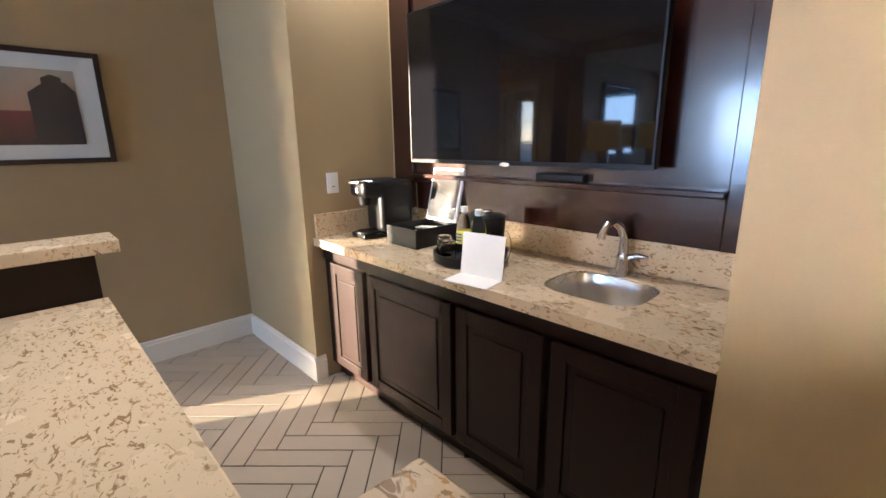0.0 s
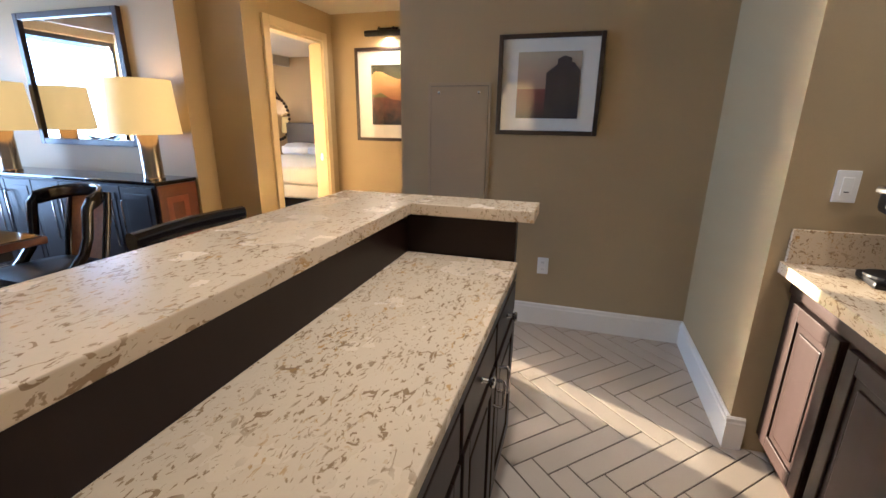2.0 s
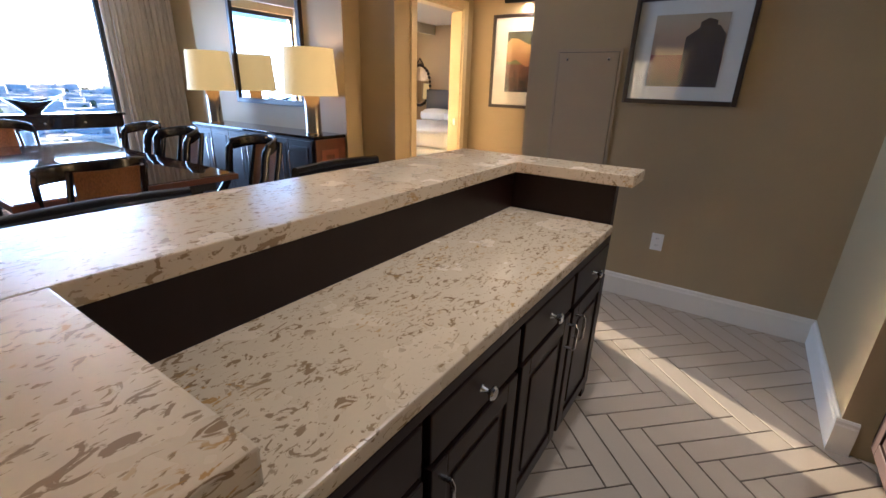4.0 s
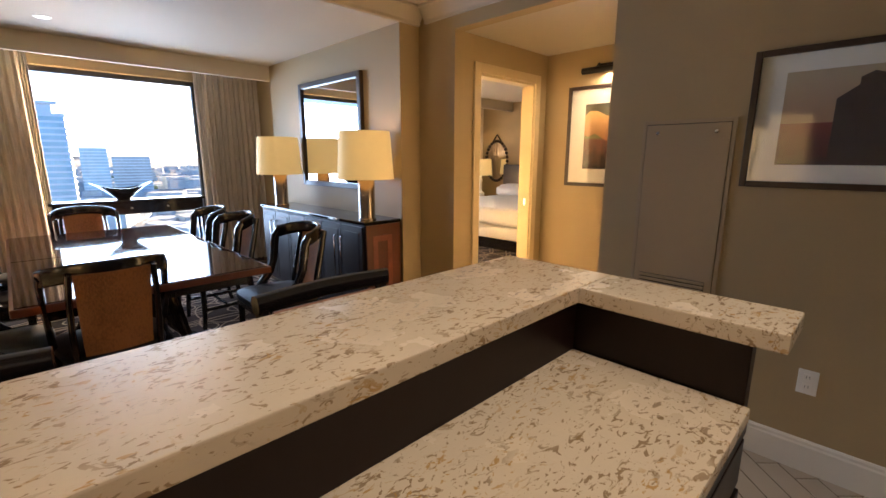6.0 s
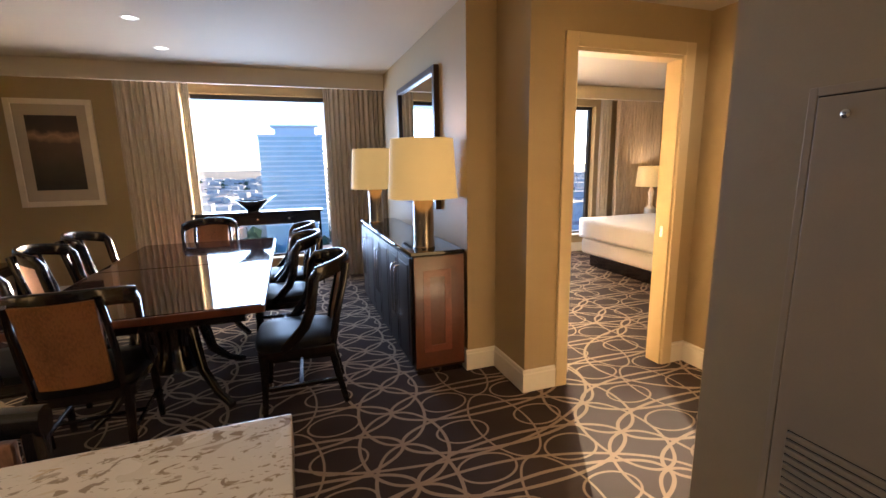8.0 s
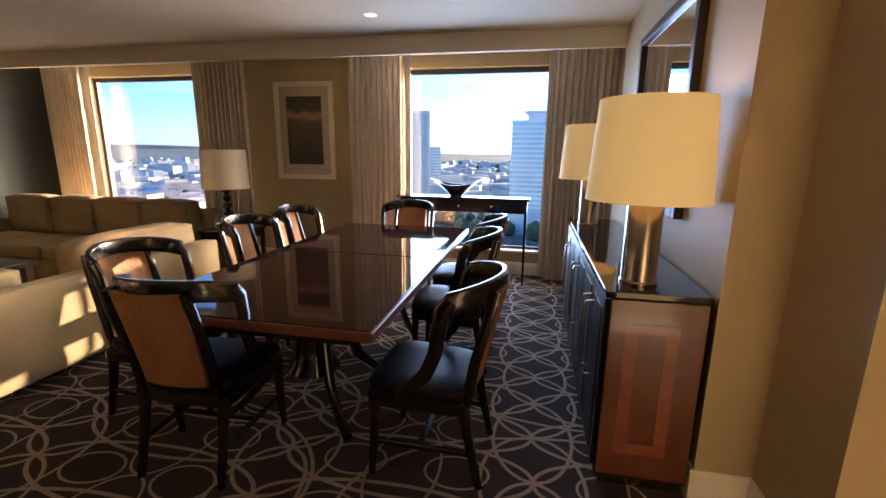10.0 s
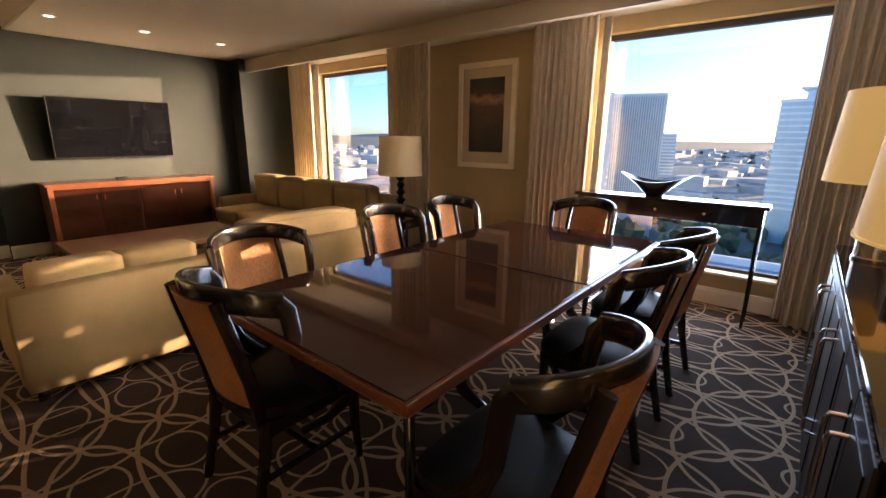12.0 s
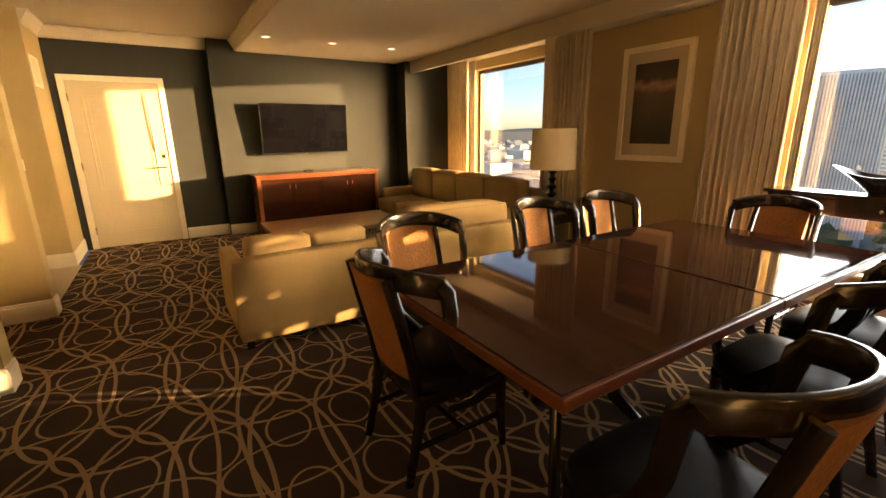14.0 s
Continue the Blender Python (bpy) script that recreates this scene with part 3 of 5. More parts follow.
for x in (-0.14, 0.14):
    part("screw", lathe([(0.010, 0), (0.010, 0.004), (0.004, 0.006), (0, 0.006)], 14), M_CHROME, panel, "steel turn screw").matrix_basis = pose(x, -0.012, 1.615, 90, 0, 0)
# Sheet painted dark as the shade between the louvres.
part("slot_backing", box(-0.166, 0.166, -0.0115, -0.0095, 0.358, 0.84), M_GAP_SHADE, panel)
for k in range(22):
    part("louvre", box(-0.165, 0.165, -0.019, -0.009, 0.36 + k * 0.022, 0.376 + k * 0.022, 0.002, seg=1), M_PANEL, panel)


def framed_picture(name, w, h, border, mat_w, mat_frame, label, depth=0.03, turn=0.0, at=(0, 0, 0), mount=M_MAT):
    """A frame round a mount; the picture's face looks to -y before the turn."""
    t = thing(name, *at, label, "picture", turn=turn)
    for x0, x1, z0, z1 in ((-w / 2, -w / 2 + border, -h / 2, h / 2), (w / 2 - border, w / 2, -h / 2, h / 2), (-w / 2 + border, w / 2 - border, h / 2 - border, h / 2), (-w / 2 + border, w / 2 - border, -h / 2, -h / 2 + border)):
        part("frame_side", box(x0, x1, -depth, 0, z0, z1, 0.004), mat_frame, t)
    part("mount", box(-w / 2 + border, w / 2 - border, -depth * 0.5, 0, -h / 2 + border, h / 2 - border), mount, t)
    return t


def gradient_material(name, low, high, z0, z1, rough=0.5, noise_amt=0.2, scale=6, third=None):
    m = material(name, low, rough, vary=0.1, big=scale, fine=60)
    nt = m.node_tree
    n, l = nt.nodes, nt.links
    sep = n.new("ShaderNodeSeparateXYZ")
    l.new(n["Texture Coordinate"].outputs["Object"], sep.inputs[0])
    nz = n.new("ShaderNodeTexNoise")
    nz.inputs["Scale"].default_value, nz.inputs["Detail"].default_value = scale, 5
    l.new(n["Texture Coordinate"].outputs["Object"], nz.inputs["Vector"])
    f = math_node(nt, "ADD", sep.outputs[2], math_node(nt, "MULTIPLY", math_node(nt, "SUBTRACT", nz.outputs["Fac"], 0.5), noise_amt))
    r = n.new("ShaderNodeValToRGB")
    mr = n.new("ShaderNodeMapRange")
    mr.inputs["From Min"].default_value, mr.inputs["From Max"].default_value = z0, z1
    l.new(f, mr.inputs["Value"])
    l.new(mr.outputs[0], r.inputs[0])
    r.color_ramp.elements[0].color, r.color_ramp.elements[1].color = (*low, 1), (*high, 1)
    for pos, col in third or ():
        r.color_ramp.elements.new(pos).color = (*col, 1)
    l.new(r.outputs[0], n["Principled BSDF"].inputs["Base Color"])
    return m


def picture_glass(t, w, h, y):
    g = part("glazing", box(-w / 2, w / 2, y - 0.003, y, -h / 2, h / 2), M_GLASS, t, "clear picture glass")
    g.visible_shadow = False


# picture of a barn
barn = framed_picture("barn_picture", 0.645, 0.61, 0.028, 0.1, M_FRAME, "dark-framed print of a barn at dusk", turn=-90, at=(XP, -0.056, 1.655))
SKYP = gradient_material("print_dusk_sky", (0.36, 0.19, 0.11), (0.42, 0.33, 0.21), -0.05, 0.18, noise_amt=0.05)
FIELD = gradient_material("print_red_field", (0.02, 0.006, 0.006), (0.17, 0.022, 0.02), -0.2, -0.02, noise_amt=0.05, scale=20)
BARN = material("print_barn_shadow", (0.028, 0.014, 0.012), 0.6, vary=0.2)
part("print_sky", box(-0.195, 0.195, -0.0175, -0.014, -0.02, 0.20), SKYP, barn)
part("print_field", box(-0.195, 0.195, -0.0175, -0.014, -0.20, -0.02), FIELD, barn)
bm = bmesh.new()
vs = [bm.verts.new((x, -0.0195, z)) for x, z in ((-0.015, -0.19), (0.19, -0.19), (0.19, 0.085), (0.15, 0.135), (0.135, 0.135), (0.135, 0.16), (0.09, 0.175), (0.05, 0.155), (0.05, 0.125), (-0.015, 0.075))]
bm.faces.new(vs)
ext = bmesh.ops.extrude_face_region(bm, geom=bm.faces[:])
bmesh.ops.translate(bm, vec=(0, 0.002, 0), verts=[v for v in ext["geom"] if isinstance(v, bmesh.types.BMVert)])
bmesh.ops.recalc_face_normals(bm, faces=bm.faces)
part("print_barn", bm, BARN, barn)
picture_glass(barn, 0.588, 0.553, -0.022)

# picture in the hall with its brass-less picture light
hall = framed_picture("hall_picture", 0.80, 0.97, 0.035, 0.1, M_FRAME, "dark-framed print of a golden hillside in the hall", turn=-90, at=(4.87, 1.755, 1.69))
GLADE = gradient_material("print_olive_glade", (0.16, 0.14, 0.03), (0.05, 0.045, 0.02), 0.0, 0.31, noise_amt=0.2, scale=9)
BANK = gradient_material("print_dark_bank", (0.012, 0.008, 0.006), (0.17, 0.055, 0.02), -0.31, -0.02, noise_amt=0.4, scale=12)
HILL = gradient_material("print_golden_hill", (0.36, 0.14, 0.03), (0.62, 0.36, 0.10), -0.02, 0.24, noise_amt=0.06, scale=8)
part("print_glade", box(-0.21, 0.21, -0.0175, -0.014, -0.02, 0.31), GLADE, hall)
part("print_bank", box(-0.21, 0.21, -0.0175, -0.014, -0.31, -0.02), BANK, hall)
bm = bmesh.new()
bm.faces.new([bm.verts.new((x, -0.0190, z)) for x, z in ((-0.21, 0.02), (-0.21, 0.20), (-0.16, 0.245), (-0.08, 0.24), (0.0, 0.20), (0.10, 0.165), (0.21, 0.16), (0.21, -0.12), (0.12, -0.05), (0.02, -0.04), (-0.10, 0.03), (-0.17, 0.0))])
ext = bmesh.ops.extrude_face_region(bm, geom=bm.faces[:])
bmesh.ops.translate(bm, vec=(0, 0.002, 0), verts=[v for v in ext["geom"] if isinstance(v, bmesh.types.BMVert)])
bmesh.ops.recalc_face_normals(bm, faces=bm.faces)
part("print_hill", bm, HILL, hall)
picture_glass(hall, 0.73, 0.90, -0.022)
plight = thing("picture_light", 4.87, 1.755, 2.275, "black picture light over the hall print", "lamp", turn=-90)
part("shade", sweep([(-0.22, -0.11, 0.02), (0.22, -0.11, 0.02)], 0.06, 0.06, n=12, power=2), M_BLACK, plight, "", True)
for s in (-0.08, 0.08):
    part("arm", sweep([(s, 0, 0.06), (s, -0.07, 0.085), (s, -0.11, 0.045)], 0.012, 0.012), M_BLACK, plight)
part("wall_plate", box(-0.11, 0.11, -0.012, 0, 0.03, 0.09, 0.004), M_BLACK, plight)


# bar island
IX, IY = 0.032, 0.057


def stone_slab(outline, z0, z1, name, parent, bevel=0.006):
    bm = bmesh.new()
    f = bm.faces.new([bm.verts.new((x, y, z0)) for x, y in outline])
    e = bmesh.ops.extrude_face_region(bm, geom=[f])
    bmesh.ops.translate(bm, vec=(0, 0, z1 - z0), verts=[v for v in e["geom"] if isinstance(v, bmesh.types.BMVert)])
    bmesh.ops.recalc_face_normals(bm, faces=bm.faces)
    bmesh.ops.bevel(bm, geom=[q for q in bm.edges], offset=bevel, segments=2, affect="EDGES", profile=0.6)
    return part(name, bm, M_STONE, parent)


ZB = 1.110
bartop = thing("raised_countertop", IX, IY, ZB - 0.047, "raised cream speckled stone bar top in a U", "countertop")
stone_slab([(-0.04, 0.2885), (2.015, 0.2885), (2.015, 0.70), (-0.04, 0.70)], 0, 0.047, "long_slab", bartop, 0.004)
stone_slab([(-0.04, -0.24), (0.165, -0.24), (0.165, 0.288), (-0.04, 0.288)], 0, 0.047, "end_slab", bartop, 0.004)
stone_slab([(1.802, -0.207), (2.015, -0.207), (2.015, 0.288), (1.802, 0.288)], 0, 0.047, "end_slab", bartop, 0.004)
lowtop = thing("low_countertop", IX, IY, 0.849, "low cream speckled stone worktop inside the bar", "countertop")
stone_slab([(0.10, -0.15), (1.862, -0.15), (1.862, 0.327), (0.10, 0.327)], 0, 0.04, "stone_slab", lowtop)
part("edge_strip", box(0.10, 1.862, -0.148, -0.13, -0.03, -0.001, 0.003), M_ESPRESSO, lowtop)

carcass = thing("bar_front_panel", IX, IY, 0, "espresso wood knee wall carrying the bar top", "panel")
part("long_panel", box(-0.02, 1.92, 0.327, 0.43, 0, ZB - 0.048, 0.003), M_ESPRESSO, carcass)
part("end_panel", box(1.864, 1.92, -0.135, 0.327, 0, ZB - 0.048, 0.003), M_ESPRESSO, carcass)
part("end_panel", box(-0.02, 0.10, -0.135, 0.327, 0, ZB - 0.048, 0.003), M_ESPRESSO, carcass)


def raised_door(parent, x0, x1, z0, z1, y, face=-1, name="door", mat=None, border=0.06):
    """A framed door with a raised field; it stands 18 mm proud of the carcass, looking to -y (face -1) or +y (face 1)."""
    mat = mat or M_ESPRESSO
    y0, y1 = sorted((y, y + face * 0.018))
    d = part(name, box(x0, x1, y0, y1, z0, z1, 0.002), mat, parent)
    for a in ((x0, x0 + border, z0, z1), (x1 - border, x1, z0, z1), (x0 + border, x1 - border, z1 - border, z1), (x0 + border, x1 - border, z0, z0 + border)):
        ya, yb = sorted((y + face * 0.0165, y + face * 0.027))
        part("rail", box(a[0], a[1], ya, yb, a[2], a[3], 0.004), mat, d)
    ya, yb = sorted((y + face * 0.0165, y + face * 0.024))
    part("field", box(x0 + border + 0.03, x1 - border - 0.03, ya, yb, z0 + border + 0.03, z1 - border - 0.03, 0.006), mat, d)
    return d


def knob(parent, x, y, z):
    k = part("knob", lathe([(0.010, 0), (0.007, 0.004), (0.006, 0.018), (0.010, 0.022), (0.017, 0.026), (0.018, 0.031), (0.014, 0.036), (0.0, 0.038)], 20), M_CHROME, parent, "brushed nickel knob", True)
    k.matrix_basis = pose(x, y, z, 90, 0, 0)


def pull(parent, x, y, z, h=0.11):
    bm = sweep([(x, y, z - h / 2 + 0.01), (x, y - 0.03, z - h / 2 + 0.006), (x, y - 0.036, z - h / 2 + 0.016), (x, y - 0.036, z + h / 2 - 0.016), (x, y - 0.03, z + h / 2 - 0.006), (x, y, z + h / 2 - 0.01)], 0.011, 0.011, up=(1, 0, 0))
    part("pull_handle", bm, M_CHROME, parent, "brushed nickel pull", True)


cabs = [(0.105, 0.545), (0.55, 0.985), (0.99, 1.425), (1.43, 1.86)]
for i, (x0, x1) in enumerate(cabs):
    c = thing("base_cabinet", IX, IY - 0.022, 0, "espresso base cabinet under the bar, one drawer over one door", "cabinet", "bar cabinets")
    part("body", box(x0, x1, -0.105, 0.325, 0.09, 0.847, 0.002), M_ESPRESSO, c)
    part("plinth", box(x0, x1, -0.06, 0.325, 0.0, 0.09), M_ESPRESSO, c)
    dr = part("drawer_front", box(x0 + 0.012, x1 - 0.012, -0.127, -0.1045, 0.687, 0.812, 0.004), M_ESPRESSO, c)
    knob(dr, (x0 + x1) / 2, -0.127, 0.748)
    d = raised_door(c, x0 + 0.012, x1 - 0.012, 0.11, 0.672, -0.1045)
    pull(d, x1 - 0.04 if i % 2 == 0 else x0 + 0.04, -0.131, 0.592)

# wet bar
wet = thing("wet_bar_cabinet", 0, 0, 0, "long espresso wet bar base with four raised-panel doors", "cabinet")
part("body", box(XK + 0.002, XC - 0.002, YB + 0.003, -1.170, 0.10, 0.745, 0.002), M_ESPRESSO, wet)
part("front_panel", box(XK + 0.002, XC - 0.002, -1.190, -1.1715, 0.745, 0.858), M_ESPRESSO, wet)
part("side_panel", box(XC - 0.022, XC - 0.002, YB + 0.003, -1.1905, 0.745, 0.858), M_ESPRESSO, wet)
part("plinth", box(XK + 0.002, XC - 0.002, YB + 0.003, -1.225, 0.0, 0.10), M_ESPRESSO, wet)
for x0, x1 in ((1.78, 2.12), (1.12, 1.735), (0.66, 1.085), (0.16, 0.625)):
    raised_door(wet, x0, x1, 0.13, 0.77, -1.1705, 1)
part("top_rail", box(XK + 0.002, XC - 0.002, -1.171, -1.160, 0.78, 0.857, 0.003), M_ESPRESSO, wet)
wtop = thing("wet_bar_countertop", 0, 0, 0.86, "cream speckled stone worktop with an undermount sink", "countertop")
sx, sy, sa, sb_ = 0.60, -1.425, 0.19, 0.165
bm = bmesh.new()
hole = []
for k in range(40):
    a = 2 * math.pi * k / 40
    c, s = math.cos(a), math.sin(a)
    hole.append((sx + sa * math.copysign(abs(c) ** 0.6, c), sy + sb_ * math.copysign(abs(s) ** 0.6, s)))
outer = []
for k in range(40):
    a = 2 * math.pi * k / 40
    c, s = math.cos(a), math.sin(a)
    m_ = max(abs(c), abs(s))
    u, v = c / m_, s / m_
    outer.append((sx + (XC - 0.002 - sx) * u if u > 0 else sx + (sx - XK + 0.002) * u, sy + (-1.105 - sy) * v if v > 0 else sy + (sy - YB - 0.003) * v))
for z in (0.0, 0.045):
    h = [bm.verts.new((x, y, z)) for x, y in hole]
    o = [bm.verts.new((x, y, z)) for x, y in outer]
    for k in range(40):
        bm.faces.new((h[k], h[(k + 1) % 40], o[(k + 1) % 40], o[k]))
    if z == 0.0:
        h0, o0 = h, o
for k in range(40):
    bm.faces.new((h0[k], h0[(k + 1) % 40], h[(k + 1) % 40], h[k]))
    bm.faces.new((o0[k], o0[(k + 1) % 40], o[(k + 1) % 40], o[k]))
bmesh.ops.remove_doubles(bm, verts=bm.verts, dist=0.0005)
bmesh.ops.recalc_face_normals(bm, faces=bm.faces)
part("stone_slab", bm, M_STONE, wtop)
part("backsplash", box(XK + 0.002, XC - 0.002, YB + 0.003, YB + 0.023, 0.0455, 0.183, 0.003), M_STONE, wtop)
part("side_splash", box(XC - 0.022, XC - 0.0025, YB + 0.024, -1.118, 0.0455, 0.183, 0.003), M_STONE, wtop)
# sink bowl
sink = thing("bar_sink", sx, sy, 0.899, "small rounded stainless steel bar sink", "sink")
bm = bmesh.new()
rings = []
for f, z in ((0.994, 0.0), (0.985, -0.004), (0.96, -0.05), (0.88, -0.12), (0.6, -0.148), (0.12, -0.152)):
    rings.append([bm.verts.new((sa * f * math.copysign(abs(math.cos(a)) ** 0.6, math.cos(a)), sb_ * f * math.copysign(abs(math.sin(a)) ** 0.6, math.sin(a)), z)) for a in (2 * math.pi * k / 40 for k in range(40))])
for a, b in zip(rings, rings[1:]):
    for k in range(40):
        bm.faces.new((a[k], a[(k + 1) % 40], b[(k + 1) % 40], b[k]))
bm.faces.new(rings[-1])
part("bowl", bm, M_STEEL, sink, "", True)
part("drain", lathe([(0.03, -0.151), (0.03, -0.148), (0.012, -0.147), (0, -0.147)], 20), M_CHROME, sink, "round steel drain")
# tap
tap = thing("faucet", 0.615, -1.635, 0.905, "brushed nickel single-lever bar faucet", "faucet")
part("base", lathe([(0.055, 0), (0.055, 0.006), (0.03, 0.012), (0.026, 0.014), (0.024, 0.06), (0.026, 0.075), (0.020, 0.09), (0, 0.09)], 24), M_CHROME, tap, "", True)
part("spout", sweep([(0, 0, 0.08), (0, 0.0, 0.15), (0.01, 0.02, 0.195), (0.02, 0.06, 0.222), (0.03, 0.10, 0.215), (0.035, 0.125, 0.18), (0.036, 0.13, 0.16)], [0.04, 0.036, 0.034, 0.032, 0.032, 0.032, 0.034], [0.04, 0.036, 0.034, 0.03, 0.03, 0.032, 0.034], n=12, power=2), M_CHROME, tap, "", True)
part("lever", sweep([(-0.02, -0.005, 0.07), (-0.055, -0.01, 0.085), (-0.095, -0.012, 0.082)], [0.03, 0.026, 0.018], [0.03, 0.022, 0.014], n=10, power=2), M_CHROME, tap, "", True)

# panelled wall behind the wet bar and its television
pw = thing("wood_wall_panel", 0, 0, 1.03, "dark cherry panelling behind the wet bar television", "panel")
part("back_board", box(XK + 0.002, XC - 0.062, YB + 0.001, YB + 0.018, 0.015, 1.72), M_CHERRY, pw)
part("side_stile", box(1.97, XC - 0.062, YB + 0.018, YB + 0.038, 0.015, 1.72, 0.004), M_CHERRY, pw)
part("side_stile", box(XK + 0.002, 0.29, YB + 0.018, YB + 0.038, 0.015, 1.72, 0.004), M_CHERRY, pw)
part("bottom_rail", box(0.29, 1.97, YB + 0.018, YB + 0.038, 0.015, 0.204, 0.004), M_CHERRY, pw)
part("ledge", box(0.29, 1.97, YB + 0.018, YB + 0.068, 0.205, 0.23, 0.005), M_CHERRY, pw)


def television(name, w, h, d, label, at, turn, tilt=0.0):
    t = thing(name, *at, label, "television", turn=turn)
    body = part("body", box(-w / 2, w / 2, -d, 0, -h / 2, h / 2, 0.008), M_BLACK, t)
    part("screen", box(-w / 2 + 0.012, w / 2 - 0.012, -d - 0.002, -d + 0.001, -h / 2 + 0.02, h / 2 - 0.012), M_SCREEN, t, "switched-off glossy screen")
    part("bezel", box(-w / 2, w / 2, -d - 0.004, -d + 0.002, -h / 2, -h / 2 + 0.018, 0.002), M_BLACK, t)
    for a in ((-w / 2, -w / 2 + 0.01, -h / 2 + 0.018, h / 2), (w / 2 - 0.01, w / 2, -h / 2 + 0.018, h / 2), (-w / 2 + 0.01, w / 2 - 0.01, h / 2 - 0.01, h / 2)):
        part("bezel", box(a[0], a[1], -d - 0.005, -d + 0.002, a[2], a[3], 0.002), M_BLACK, t)
    part("mark", lathe([(0.028, 0), (0.028, 0.004), (0, 0.004)], 20), M_CHROME, t, "small silver badge").matrix_basis = pose(0, -d - 0.001, -h / 2 + 0.004, 90, 0, 0) @ Matrix.Diagonal((1, 0.35, 1, 1))
    part("wall_bracket", box(-0.2, 0.2, 0, 0.085, -0.16, 0.16, 0.003), M_BLACK, t)
    t.matrix_basis = t.matrix_basis @ pose(0, 0, 0, tilt, 0, 0)
    return t


television("television", 1.345, 0.775, 0.045, "large switched-off flat television on dark panelling", (1.173, YB + 0.105, 1.718), 180)
cb = thing("cable_box", 0.94, YB + 0.042, 1.261, "small black cable box on the panel ledge", "cable box", turn=180)
part("case", box(-0.12, 0.12, -0.026, 0.026, 0.0005, 0.035, 0.008), M_BLACK, cb)

# coffee maker
cm = thing("coffee_maker", 1.995, -1.455, 0.905, "black single-cup coffee maker with a silver lid handle", "coffee maker", turn=172)
part("base", box(-0.085, 0.085, -0.17, 0.12, 0, 0.028, 0.012), M_BLACK, cm)
part("drip_tray", lathe([(0.07, 0.028), (0.07, 0.036), (0.06, 0.038), (0, 0.038)], 24, at=(0, -0.105, 0)), M_BLACK, cm)
part("column", box(-0.10, 0.10, -0.06, 0.155, 0.028, 0.325, 0.035, seg=4), M_BLACK, cm, "", True)
part("head", box(-0.095, 0.095, -0.165, 0.10, 0.235, 0.335, 0.035, seg=4), M_BLACK, cm, "", True)
part("handle", sweep([(-0.08, -0.10, 0.325), (-0.06, -0.175, 0.325), (0, -0.195, 0.322), (0.06, -0.175, 0.325), (0.08, -0.10, 0.325)], 0.022, 0.02), M_CHROME, cm, "silver lid handle", True)
part("brew_nozzle", lathe([(0.032, 0.19), (0.038, 0.24), (0.038, 0.25)], 20, at=(0, -0.115, 0)), M_BLACK, cm)
part("nozzle_ring", lathe([(0.040, 0.262), (0.040, 0.29), (0.036, 0.292)], 20, at=(0, -0.128, 0)), M_CHROME, cm, "chrome ring")
part("water_tank", box(-0.085, 0.085, 0.158, 0.20, 0.10, 0.30, 0.015, seg=3), M_CLEAR, cm, "clear water tank", True)
cord = thing("power_cord", 1.90, -1.66, 0.905, "black power cord behind the coffee maker", "cable")
part("cord", sweep([(0, 0, 0.006), (-0.03, 0.02, 0.03), (-0.06, 0.0, 0.05), (-0.08, -0.02, 0.02), (-0.05, -0.03, 0.006)], 0.009, 0.009), M_BLACK, cord, "", True)

# open presentation box
bx = thing("coffee_box", 1.67, -1.48, 0.905, "open black box of coffee supplies with a silver-lined lid", "box", turn=179)
for x0, x1, y0, y1, z0, z1 in ((-0.125, 0.125, -0.15, 0.15, 0, 0.008), (-0.125, 0.125, -0.15, -0.142, 0.008, 0.10), (-0.125, 0.125, 0.142, 0.15, 0.008, 0.10), (-0.125, -0.117, -0.142, 0.142, 0.008, 0.10), (0.117, 0.125, -0.142, 0.142, 0.008, 0.10)):
    part("side", box(x0, x1, y0, y1, z0, z1, 0.0015), M_BLACK, bx)
lid = part("lid", box(-0.125, 0.125, 0.0, 0.016, 0.0, 0.30, 0.002), M_PAPER, bx, "white-edged lid")
lid.matrix_basis = pose(0, 0.135, 0.10, -14, 0, 0)
part("lid_mirror", box(-0.111, 0.111, -0.004, 0.001, 0.014, 0.286, 0.001), M_SATIN, lid, "satin silver lid lining")
for k in range(5):
    part("cup", lathe([(0.02, 0), (0.027, 0.045), (0.028, 0.048), (0, 0.048)], 16, at=(-0.085 + 0.042 * k, -0.05 + 0.03 * (k % 2), 0.009)), M_WHITE if k % 2 else M_BLACK, bx)
    part("sachet", box(-0.10 + 0.04 * k, -0.07 + 0.04 * k, 0.03, 0.085, 0.06 + 0.004 * k, 0.068 + 0.004 * k, 0.002), M_PAPER, bx)

# tray, glasses, bottles
tray = thing("round_tray", 1.214, -1.375, 0.905, "round dark tray holding glasses and bottles", "tray")
part("tray", lathe([(0.0, 0.0), (0.162, 0.0), (0.172, 0.006), (0.175, 0.048), (0.168, 0.048), (0.164, 0.010), (0.0, 0.010)], 48), M_BLACK, tray, "", True)


def tumbler(x, y, upside=True):
    g = thing("tumbler", x, y, 0.916, "clear drinking glass upside down on the tray", "glass", "glasses on the tray")
    part("bowl", lathe([(0.036, 0.0), (0.040, 0.03), (0.038, 0.085), (0.030, 0.093), (0.0, 0.093), (0.0, 0.088), (0.028, 0.087), (0.035, 0.08), (0.037, 0.03), (0.034, 0.0)], 28), M_CLEAR, g, "", True)


